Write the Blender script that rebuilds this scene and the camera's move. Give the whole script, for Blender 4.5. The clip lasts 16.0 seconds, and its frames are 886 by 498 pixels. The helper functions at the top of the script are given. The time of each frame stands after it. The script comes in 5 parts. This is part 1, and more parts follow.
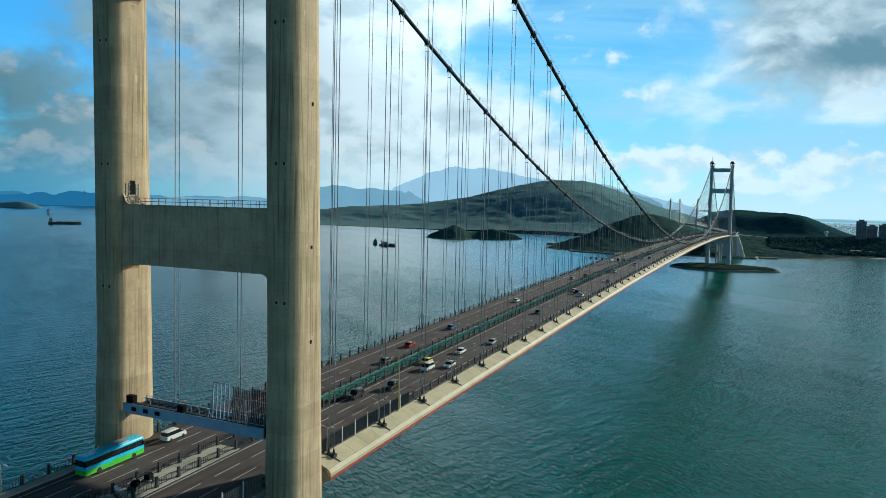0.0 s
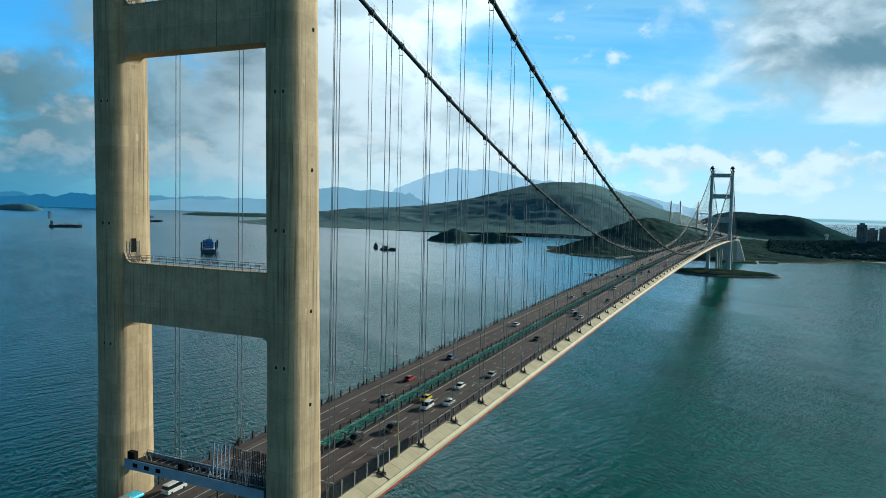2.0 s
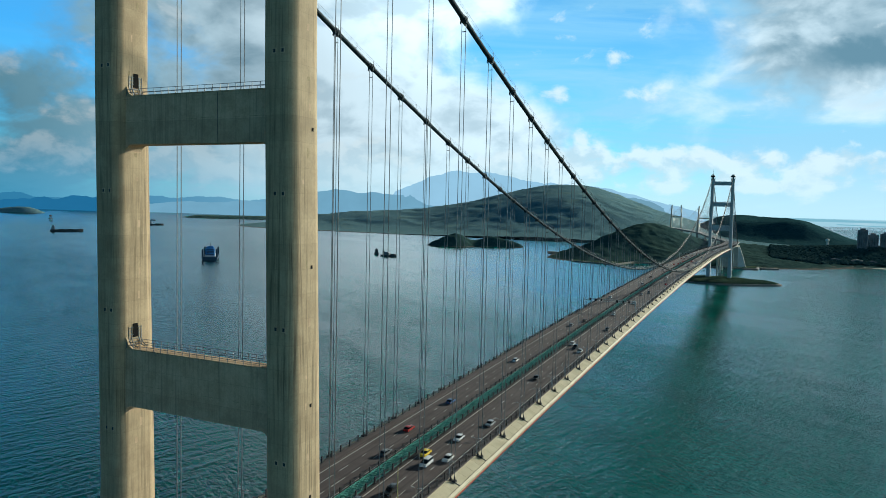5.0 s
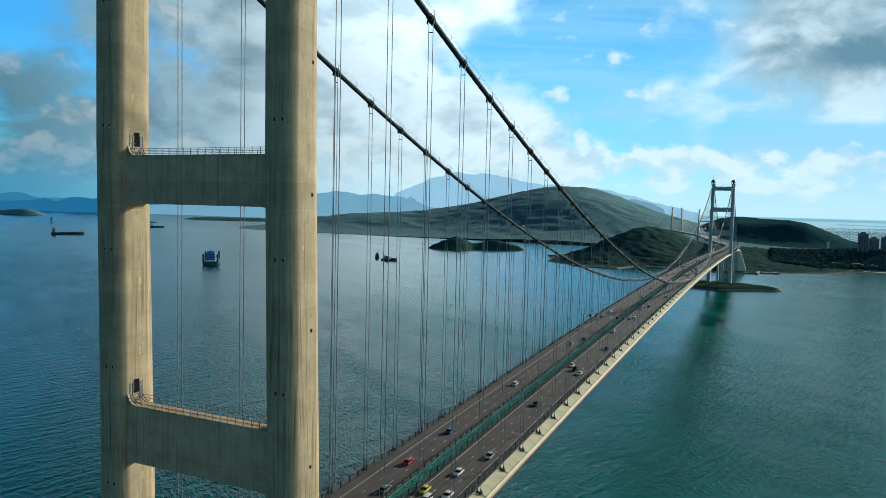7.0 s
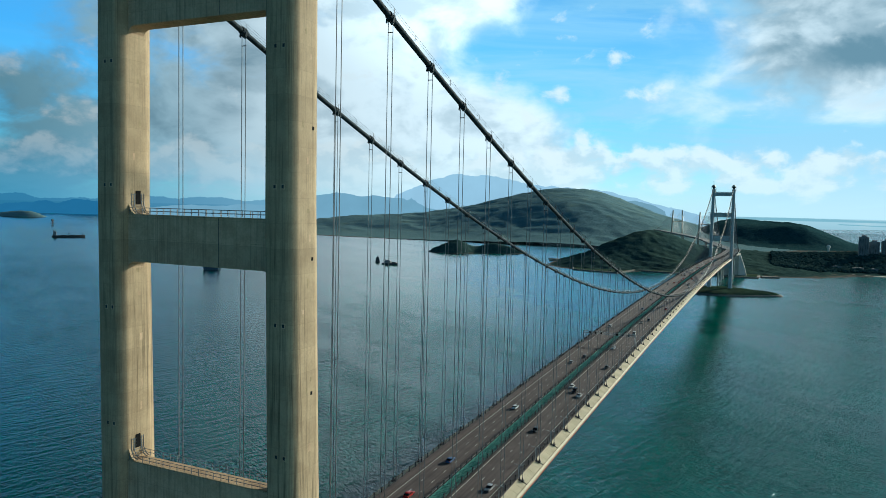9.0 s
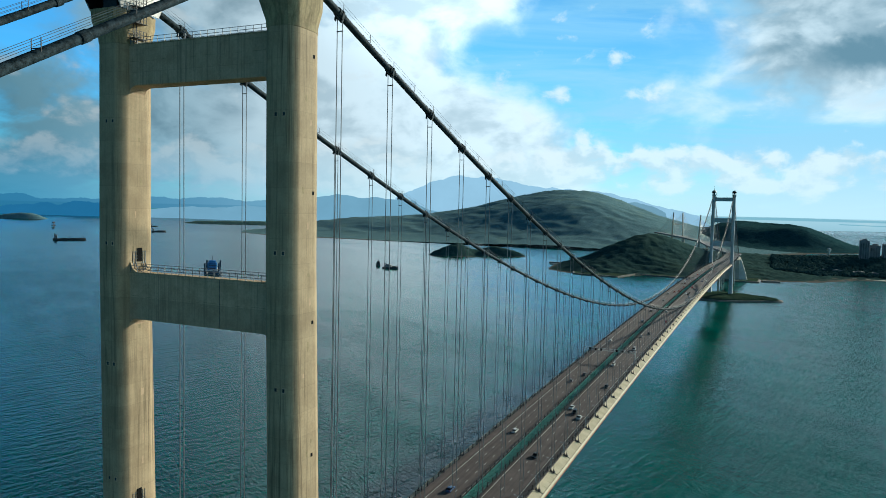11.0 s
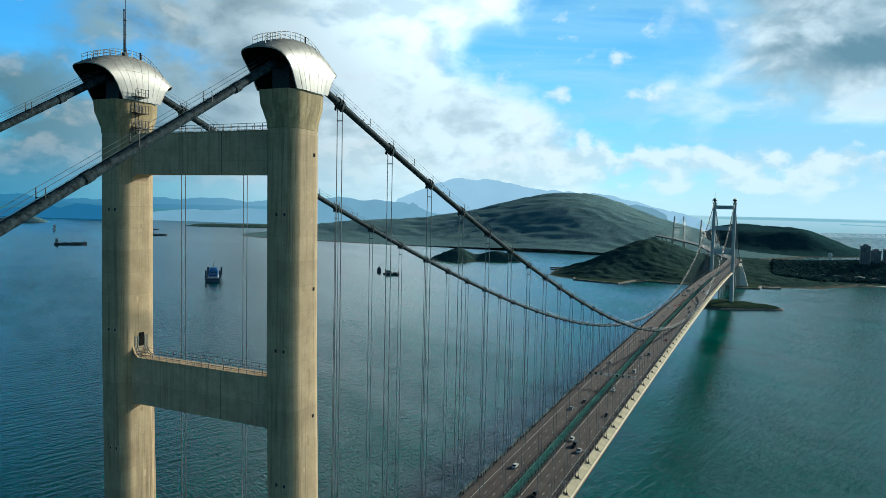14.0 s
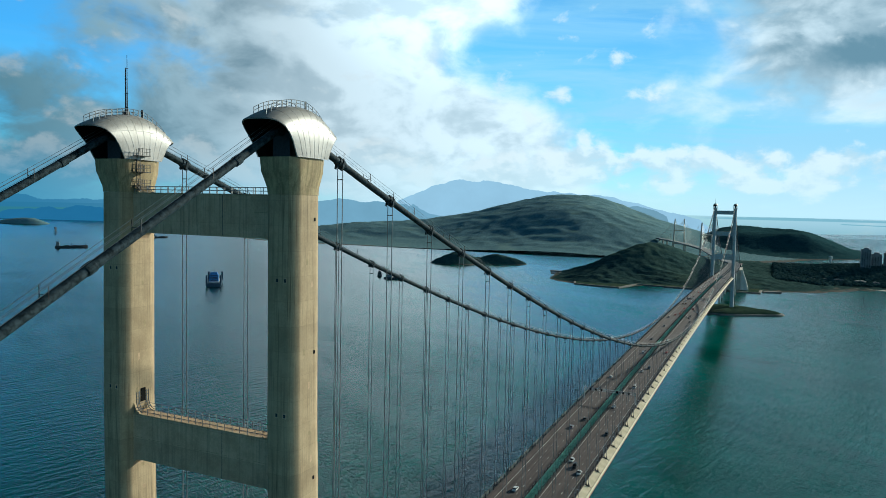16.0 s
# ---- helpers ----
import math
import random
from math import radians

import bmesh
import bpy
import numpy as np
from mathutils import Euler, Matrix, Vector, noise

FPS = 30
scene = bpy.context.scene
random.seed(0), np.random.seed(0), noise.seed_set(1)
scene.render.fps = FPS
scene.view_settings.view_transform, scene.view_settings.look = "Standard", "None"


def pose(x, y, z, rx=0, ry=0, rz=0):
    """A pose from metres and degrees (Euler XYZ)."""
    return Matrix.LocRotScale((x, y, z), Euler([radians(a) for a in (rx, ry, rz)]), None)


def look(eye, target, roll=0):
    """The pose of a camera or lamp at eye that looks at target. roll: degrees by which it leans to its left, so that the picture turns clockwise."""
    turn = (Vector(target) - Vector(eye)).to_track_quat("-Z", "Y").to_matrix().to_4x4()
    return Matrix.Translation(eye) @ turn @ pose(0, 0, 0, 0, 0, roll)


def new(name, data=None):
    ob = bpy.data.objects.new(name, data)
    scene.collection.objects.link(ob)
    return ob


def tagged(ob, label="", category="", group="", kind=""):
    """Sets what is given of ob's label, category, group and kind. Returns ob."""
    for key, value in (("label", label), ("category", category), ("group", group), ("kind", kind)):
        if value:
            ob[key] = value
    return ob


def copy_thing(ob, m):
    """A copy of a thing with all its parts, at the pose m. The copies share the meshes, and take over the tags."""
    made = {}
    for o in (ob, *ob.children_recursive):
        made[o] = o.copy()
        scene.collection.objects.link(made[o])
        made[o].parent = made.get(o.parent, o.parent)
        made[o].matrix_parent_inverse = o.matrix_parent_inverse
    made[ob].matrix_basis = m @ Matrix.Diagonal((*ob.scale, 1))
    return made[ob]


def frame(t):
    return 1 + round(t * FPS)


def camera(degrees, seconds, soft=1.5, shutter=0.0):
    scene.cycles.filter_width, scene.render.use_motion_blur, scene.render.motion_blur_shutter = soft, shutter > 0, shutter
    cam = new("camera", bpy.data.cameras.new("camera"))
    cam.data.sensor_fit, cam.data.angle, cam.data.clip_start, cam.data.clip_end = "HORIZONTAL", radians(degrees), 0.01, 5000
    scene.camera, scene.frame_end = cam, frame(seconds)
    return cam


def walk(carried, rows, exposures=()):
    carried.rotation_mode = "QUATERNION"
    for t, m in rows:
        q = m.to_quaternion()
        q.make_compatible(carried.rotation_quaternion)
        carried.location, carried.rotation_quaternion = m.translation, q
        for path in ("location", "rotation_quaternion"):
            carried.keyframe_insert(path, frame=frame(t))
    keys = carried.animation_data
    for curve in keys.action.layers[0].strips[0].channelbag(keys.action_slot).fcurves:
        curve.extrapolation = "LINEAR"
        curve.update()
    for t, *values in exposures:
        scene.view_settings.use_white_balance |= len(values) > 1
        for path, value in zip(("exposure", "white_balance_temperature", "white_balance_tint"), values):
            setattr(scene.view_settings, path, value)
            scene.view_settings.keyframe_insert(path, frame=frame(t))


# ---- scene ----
# ---------------------------------------------------------------- camera
cam = camera(63.77, 16.0, soft=0.55)


def eye_at(t):
    """The drone's straight climb beside the tower, with its small sideways drift."""
    s = t / 16.0
    b = s * s - s
    return Vector((86.04 + 0.998 * s - 1.237 * b, -92.153 - 1.489 * s + 0.764 * b, 110.093 + 80.748 * s + 0.115 * b))


def view_at(t):
    s = t / 16.0
    yaw, pitch, roll = radians(24.511 + 0.403 * s), radians(-3.582 + 0.091 * s), 1.424 - 0.213 * s
    way = Vector((-math.sin(yaw) * math.cos(pitch), math.cos(yaw) * math.cos(pitch), math.sin(pitch)))
    return look(eye_at(t), eye_at(t) + 100 * way, roll)


walk(cam, [(k * 0.5, view_at(k * 0.5)) for k in range(33)], [(0.0, 0.0, 5600, 0.5), (16.0, 0.0, 5600, 0.5)])

# ---------------------------------------------------------------- light
SUN_AZ, SUN_EL = radians(60.0), radians(20.0)  # from +x towards +y
sun_way = Vector((math.cos(SUN_AZ) * math.cos(SUN_EL), math.sin(SUN_AZ) * math.cos(SUN_EL), math.sin(SUN_EL)))
sun_data = bpy.data.lights.new("sun", "SUN")
sun_data.energy, sun_data.angle, sun_data.color = 5.0, radians(2.6), (1.0, 0.88, 0.68)
sun = new("sun", sun_data)
sun.matrix_world = look((0, 0, 400), Vector((0, 0, 400)) - sun_way)


class Nodes:
    """Short calls for building node trees."""

    def __init__(self, tree):
        self.tree = tree
        tree.nodes.clear()

    def add(self, kind):
        return self.tree.nodes.new(kind)

    def link(self, a, b):
        self.tree.links.new(a, b)

    def put(self, socket, value):
        if isinstance(value, bpy.types.NodeSocket):
            self.link(value, socket)
        else:
            socket.default_value = value

    def math(self, op, a, b=0.0, c=0.0, clamp=False):
        node = self.add("ShaderNodeMath")
        node.operation, node.use_clamp = op, clamp
        for i, value in enumerate((a, b, c)):
            self.put(node.inputs[i], value)
        return node.outputs[0]

    def vec(self, op, a, b=(0, 0, 0)):
        node = self.add("ShaderNodeVectorMath")
        node.operation = op
        self.put(node.inputs[0], a)
        self.put(node.inputs[1], b)
        return node.outputs["Value"] if op in ("DOT_PRODUCT", "LENGTH") else node.outputs[0]

    def noise(self, vector, scale, detail=4.0, rough=0.55, distort=0.0):
        node = self.add("ShaderNodeTexNoise")
        self.put(node.inputs["Vector"], vector)
        for key, value in (("Scale", scale), ("Detail", detail), ("Roughness", rough), ("Distortion", distort)):
            node.inputs[key].default_value = value
        return node.outputs["Fac"]

    def ramp(self, fac, a, b, lo=0.0, hi=1.0, smooth=True):
        node = self.add("ShaderNodeMapRange")
        node.interpolation_type = "SMOOTHSTEP" if smooth else "LINEAR"
        for i, value in enumerate((fac, a, b, lo, hi)):
            self.put(node.inputs[i], value)
        return node.outputs[0]

    def mix(self, fac, a, b, blend="MIX"):
        node = self.add("ShaderNodeMix")
        node.data_type, node.blend_type = "RGBA", blend
        self.put(node.inputs[0], fac)
        for i, value in ((6, a), (7, b)):
            self.put(node.inputs[i], (*value, 1.0) if isinstance(value, tuple) and len(value) == 3 else value)
        return node.outputs[2]

    def xyz(self, vector):
        node = self.add("ShaderNodeSeparateXYZ")
        self.link(vector, node.inputs[0])
        return node.outputs

    def join(self, x, y, z):
        node = self.add("ShaderNodeCombineXYZ")
        for i, value in enumerate((x, y, z)):
            self.put(node.inputs[i], value)
        return node.outputs[0]


def make_world():
    world = bpy.data.worlds.new("world")
    scene.world = world
    world.use_nodes = True
    n = Nodes(world.node_tree)
    d = n.vec("NORMALIZE", n.add("ShaderNodeTexCoord").outputs["Generated"])
    x, y, z = n.xyz(d)
    up = n.math("ABSOLUTE", z)
    # the sky itself; under the horizon the far sea mirrors it
    sky = n.add("ShaderNodeTexSky")
    sky.sky_type, sky.sun_disc, sky.sun_elevation, sky.sun_rotation = "NISHITA", False, SUN_EL, math.pi / 2 - SUN_AZ
    sky.altitude, sky.air_density, sky.dust_density, sky.ozone_density = 50, 1.0, 0.6, 2.5
    mirrored = n.join(x, y, up)
    n.link(mirrored, sky.inputs[0])
    base = n.vec("MULTIPLY", sky.outputs[0], (0.06, 0.155, 0.21))
    toward = n.vec("DOT_PRODUCT", d, (0.74, 0.58, 0.34))  # the bright half of the sky
    deep = n.vec("SCALE", base)  # the blue deepens towards the zenith
    n.put(deep.node.inputs["Scale"], n.ramp(up, 0.22, 0.5, 1.0, 0.09))
    deep = n.mix(n.ramp(up, 0.2, 0.42), deep, n.vec("MULTIPLY", deep, (0.8, 0.95, 0.75)))
    base = n.vec("SCALE", deep)  # evened out on the sun's side by the haze
    n.put(base.node.inputs["Scale"], n.ramp(n.vec("DOT_PRODUCT", d, tuple(sun_way)), 0.5, 0.95, 1.0, 0.5))
    # clouds on a high sheet, seen in perspective
    low = n.math("ADD", up, 0.1)
    sheet = n.join(n.math("DIVIDE", x, low), n.math("DIVIDE", y, low), 0.0)
    warp = n.vec("ADD", n.vec("MULTIPLY", d, (4.0, 4.0, 7.0)), n.vec("MULTIPLY", sheet, (0.16, 0.16, 0.0)))
    fine = n.noise(warp, 1.9, 9.0, 0.53, 0.25)
    broad = n.noise(n.vec("ADD", warp, (4.7, 1.3, 2.2)), 0.75, 3.0, 0.5)
    amount = n.math("ADD", n.math("MULTIPLY", fine, 0.62), n.math("MULTIPLY", broad, 0.5))

    def bank(way, inner, outer, weight):
        return n.ramp(n.vec("DOT_PRODUCT", d, way), math.cos(outer), math.cos(inner), 0.0, weight)

    for way, inner, outer, weight in BANKS:
        amount = n.math("ADD", amount, bank(way, inner, outer, weight))
    belt = n.math("MULTIPLY", n.ramp(up, 0.0, 0.03), n.ramp(up, 0.19, 0.1))
    belt = n.math("MULTIPLY", belt, n.ramp(toward, 0.05, 0.3, 0.12, 0.25))
    belt = n.math("MULTIPLY", belt, n.ramp(x, -0.3, -0.14, 1.0, -0.4))  # the bank ends; thin blue air beyond it
    amount = n.math("ADD", amount, belt)
    amount = n.math("ADD", amount, n.ramp(up, 0.34, 0.6, 0.0, -0.16))  # thinner towards the zenith
    cover = n.ramp(amount, 0.53, 0.74)
    lit = n.noise(n.vec("ADD", warp, (0.10, 0.05, 0.16)), 1.9, 6.0, 0.53, 0.25)
    relief = n.math("SUBTRACT", fine, lit)
    dark = 0.0
    for way, inner, outer, weight in GREY:
        dark = n.math("ADD", dark, bank(way, inner, outer, weight))
    dark = n.math("MULTIPLY", n.math("ADD", dark, n.ramp(up, 0.3, 0.6, 0.0, 0.3)), n.ramp(n.math("ADD", fine, broad), 0.75, 1.2))
    # includes extra glow for the cloud added above the view, to brighten the water
    glow = n.math("MULTIPLY", n.ramp(toward, -0.4, 0.35, 0.22, 1.04), n.math("ADD", n.ramp(up, 0.21, 0.5, 1.0, 0.12), bank((-0.4, 0.84, 0.37), 0.06, 0.24, 0.4)))
    light = n.math("SUBTRACT", n.ramp(relief, -0.16, 0.16, 0.62, 1.02), dark)
    white = n.mix(n.ramp(light, 0.2, 0.95), (0.17, 0.285, 0.35), (0.84, 0.92, 0.94))
    shine = n.vec("SCALE", white)
    n.put(shine.node.inputs["Scale"], glow)
    white = n.mix(1.0, shine, n.mix(n.ramp(toward, -0.32, 0.12), (0.48, 0.87, 1.04), (1.0, 1.0, 1.0)), "MULTIPLY")
    white = n.mix(n.ramp(up, 0.25, 0.5), white, n.vec("MULTIPLY", white, (0.7, 0.95, 0.9)))
    # a thin bright veil over the blue, drawn out into streaks
    wisp = n.noise(n.vec("MULTIPLY", d, (2.5, 2.5, 16.0)), 1.3, 5.0, 0.6, 0.6)
    veil = n.math("MULTIPLY", n.ramp(wisp, 0.3, 0.72, 0.25, 0.95), n.ramp(toward, -0.1, 0.45, 0.1, 1.0))
    veil = n.math("ADD", veil, n.ramp(x, -0.18, 0.15, 0.0, 0.5), clamp=True)
    veil = n.math("MULTIPLY", veil, n.ramp(up, 0.2, 0.36, 1.0, 0.0))
    base = n.mix(veil, base, (0.4, 0.7, 0.88))
    seen = n.mix(cover, base, white)
    # a row of small heaped clouds low down, and a few loose ones above it
    heap = n.noise(n.vec("MULTIPLY", d, (1.0, 1.0, 1.5)), 17.0, 6.0, 0.55, 0.2)
    broken = n.noise(d, 6.0, 2.0, 0.5)
    row = n.math("MULTIPLY", n.ramp(up, 0.015, 0.035, 0.0, 0.24), n.ramp(up, 0.1, 0.062, 0.0, 1.0))
    loose = n.math("MULTIPLY", n.ramp(broken, 0.5, 0.66, -0.1, 0.1), n.ramp(up, 0.19, 0.14))
    puff = n.ramp(n.math("ADD", heap, n.math("MAXIMUM", row, n.math("MINIMUM", loose, 0.085))), 0.59, 0.77, 0.0, 0.85)
    top = n.noise(n.vec("ADD", n.vec("MULTIPLY", d, (1.0, 1.0, 1.5)), (0.008, 0.006, 0.022)), 17.0, 4.0, 0.55, 0.2)
    puff_light = n.ramp(n.math("SUBTRACT", heap, top), -0.09, 0.09, 0.55, 0.98)
    puff_white = n.vec("SCALE", n.mix(puff_light, (0.3, 0.5, 0.62), (0.92, 0.95, 0.93)))
    n.put(puff_white.node.inputs["Scale"], n.ramp(toward, -0.4, 0.5, 0.45, 1.0))
    seen = n.mix(n.math("MULTIPLY", puff, n.ramp(x, -0.6, -0.35, 0.8, 1.0)), seen, puff_white)
    # pale air over the horizon, bluer away from the sun
    air = n.mix(n.ramp(toward, -0.3, 0.25), (0.1, 0.35, 0.52), (0.72, 0.89, 0.91))
    seen = n.mix(n.ramp(up, 0.1, -0.01, 0.0, 0.75), seen, air)
    far_sea = n.math("MAXIMUM", n.ramp(z, -0.005, -0.06, 0.3, 0.85), n.ramp(toward, -0.1, 0.35, 0.75, 0.3))
    sea = n.mix(far_sea, seen, (0.03, 0.16, 0.19))
    # a low coast and a long breakwater just under the horizon, haze put into their colour
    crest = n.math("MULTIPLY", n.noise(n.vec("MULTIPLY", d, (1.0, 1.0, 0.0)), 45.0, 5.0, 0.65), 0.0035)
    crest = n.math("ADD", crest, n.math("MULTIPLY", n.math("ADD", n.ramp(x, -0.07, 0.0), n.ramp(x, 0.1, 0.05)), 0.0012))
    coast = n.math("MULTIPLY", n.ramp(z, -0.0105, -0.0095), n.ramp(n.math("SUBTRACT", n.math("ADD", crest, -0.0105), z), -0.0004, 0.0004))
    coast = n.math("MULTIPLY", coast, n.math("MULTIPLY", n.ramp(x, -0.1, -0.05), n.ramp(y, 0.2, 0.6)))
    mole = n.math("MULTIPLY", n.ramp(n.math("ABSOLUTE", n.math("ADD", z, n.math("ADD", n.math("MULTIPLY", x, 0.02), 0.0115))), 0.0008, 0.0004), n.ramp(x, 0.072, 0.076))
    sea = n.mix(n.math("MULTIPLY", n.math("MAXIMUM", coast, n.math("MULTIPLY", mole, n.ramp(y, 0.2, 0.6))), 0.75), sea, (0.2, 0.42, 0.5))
    seen = n.mix(n.ramp(z, -0.0066, -0.0056), sea, seen)
    # hills of the far coast, away from the sun, with haze painted into their colour
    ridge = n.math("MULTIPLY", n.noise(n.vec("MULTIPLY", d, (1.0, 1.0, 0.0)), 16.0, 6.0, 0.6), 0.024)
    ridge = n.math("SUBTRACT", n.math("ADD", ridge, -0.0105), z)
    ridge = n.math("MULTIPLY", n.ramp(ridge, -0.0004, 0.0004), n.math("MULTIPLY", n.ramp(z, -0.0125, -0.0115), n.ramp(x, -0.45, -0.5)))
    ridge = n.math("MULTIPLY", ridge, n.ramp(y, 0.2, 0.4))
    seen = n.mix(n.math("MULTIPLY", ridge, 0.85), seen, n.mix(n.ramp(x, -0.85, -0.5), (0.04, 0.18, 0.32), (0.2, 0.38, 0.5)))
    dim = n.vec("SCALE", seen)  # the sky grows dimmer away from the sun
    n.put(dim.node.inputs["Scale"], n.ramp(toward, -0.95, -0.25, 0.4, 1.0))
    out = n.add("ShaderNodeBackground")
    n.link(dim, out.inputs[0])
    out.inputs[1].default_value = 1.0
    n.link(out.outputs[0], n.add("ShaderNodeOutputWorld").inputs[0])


# broad cloud banks: direction, inner and outer radius, weight;
# the last one, above the view, is added to brighten the water
BANKS = [((-0.69, 0.705, 0.165), 0.04, 0.22, 0.13), ((-0.58, 0.784, 0.22), 0.04, 0.2, 0.15), ((-0.5, 0.857, 0.115), 0.04, 0.17, 0.22),
         ((0.06, 0.965, 0.235), 0.03, 0.2, 0.19), ((0.1, 0.978, 0.18), 0.02, 0.1, 0.09), ((-0.81, 0.58, 0.08), 0.02, 0.12, 0.06), ((-0.36, 0.9, 0.23), 0.03, 0.15, -0.13),
         ((-0.2, 0.965, 0.17), 0.02, 0.14, -0.07), ((-0.2, 0.975, 0.07), 0.02, 0.2, 0.05), ((-0.42, 0.82, 0.39), 0.06, 0.26, 0.28)]
# the greyer, shaded parts of them
GREY = [((-0.70, 0.695, 0.17), 0.02, 0.12, 0.36), ((-0.64, 0.74, 0.21), 0.02, 0.12, 0.45), ((0.05, 0.965, 0.245), 0.04, 0.19, 0.36), ((0.11, 0.976, 0.18), 0.02, 0.1, 0.42)]
make_world()

# ---------------------------------------------------------------- materials


def surface(name, dark, light, rough=0.7, metal=0.0, scale=0.6, fine=6.0, bump=0.15, streak=0.0, stain=(0.12, 0.1, 0.07), random_part=0.0, lifts=0.0, tracks=0.0, wet=0.0, spec=0.5):
    """Paint, stone or metal with grain at two scales, run-off streaks and a fine relief, in world metres."""
    m = bpy.data.materials.new(name)
    m.use_nodes = True
    n = Nodes(m.node_tree)
    place = n.add("ShaderNodeNewGeometry").outputs["Position"]
    big = n.noise(place, scale, 5.0, 0.6)
    small = n.noise(place, fine, 3.0, 0.6)
    fac = n.ramp(n.math("ADD", n.math("MULTIPLY", big, 0.65), n.math("MULTIPLY", small, 0.35)), 0.32, 0.68)
    if random_part:
        fac = n.math("ADD", fac, n.math("MULTIPLY", n.math("SUBTRACT", n.add("ShaderNodeObjectInfo").outputs["Random"], 0.5), random_part), clamp=True)
    colour = n.mix(fac, dark, light)
    if streak:
        runs = n.noise(n.vec("MULTIPLY", place, (2.2, 2.2, 0.05)), 1.0, 7.0, 0.7)
        patch = n.noise(n.vec("MULTIPLY", place, (0.3, 0.3, 0.05)), 0.6, 3.0, 0.5)
        hair = n.noise(n.vec("MULTIPLY", place, (6.0, 6.0, 0.09)), 1.0, 4.0, 0.7)
        mask = n.math("MULTIPLY", n.ramp(runs, 0.46 - wet, 0.66 - wet), n.ramp(patch, 0.3 - 2 * wet, 0.62 - 2 * wet))
        mask = n.math("ADD", mask, n.math("MULTIPLY", n.ramp(hair, 0.54, 0.72), n.ramp(patch, 0.62, 0.4, 0.1, 0.7)), clamp=True)
        colour = n.mix(n.math("MULTIPLY", mask, streak), colour, stain)
    if tracks:  # worn wheel tracks and oil lines along the lanes
        worn = n.noise(n.vec("MULTIPLY", place, (0.9, 0.008, 0.0)), 1.0, 4.0, 0.6)
        colour = n.mix(n.math("MULTIPLY", n.ramp(worn, 0.42, 0.65), tracks), colour, tuple(0.55 * c for c in dark))
    if lifts:  # pours of concrete: each lift a little lighter or darker, with a thin dark seam
        level = n.math("DIVIDE", n.xyz(place)[2], lifts)
        step = n.add("ShaderNodeTexWhiteNoise")
        step.noise_dimensions = "1D"
        n.link(n.math("FLOOR", level), step.inputs["W"])
        colour = n.mix(n.math("MULTIPLY", step.outputs["Value"], 0.22), colour, stain)
        seam = n.ramp(n.math("ABSOLUTE", n.math("SUBTRACT", n.math("FRACT", level), 0.5)), 0.488, 0.499, 0.0, 0.3)
        colour = n.mix(seam, colour, stain)
    b = n.add("ShaderNodeBsdfPrincipled")
    n.link(colour, b.inputs["Base Color"])
    b.inputs["Metallic"].default_value = metal
    b.inputs["Specular IOR Level"].default_value = spec
    n.link(n.ramp(small, 0.2, 0.8, max(rough - 0.12, 0.05), min(rough + 0.1, 1.0)), b.inputs["Roughness"])
    if bump:
        bm_node = n.add("ShaderNodeBump")
        bm_node.inputs["Strength"].default_value = bump
        bm_node.inputs["Distance"].default_value = 0.05
        n.link(small, bm_node.inputs["Height"])
        n.link(bm_node.outputs[0], b.inputs["Normal"])
    n.link(b.outputs[0], n.add("ShaderNodeOutputMaterial").inputs[0])
    return m


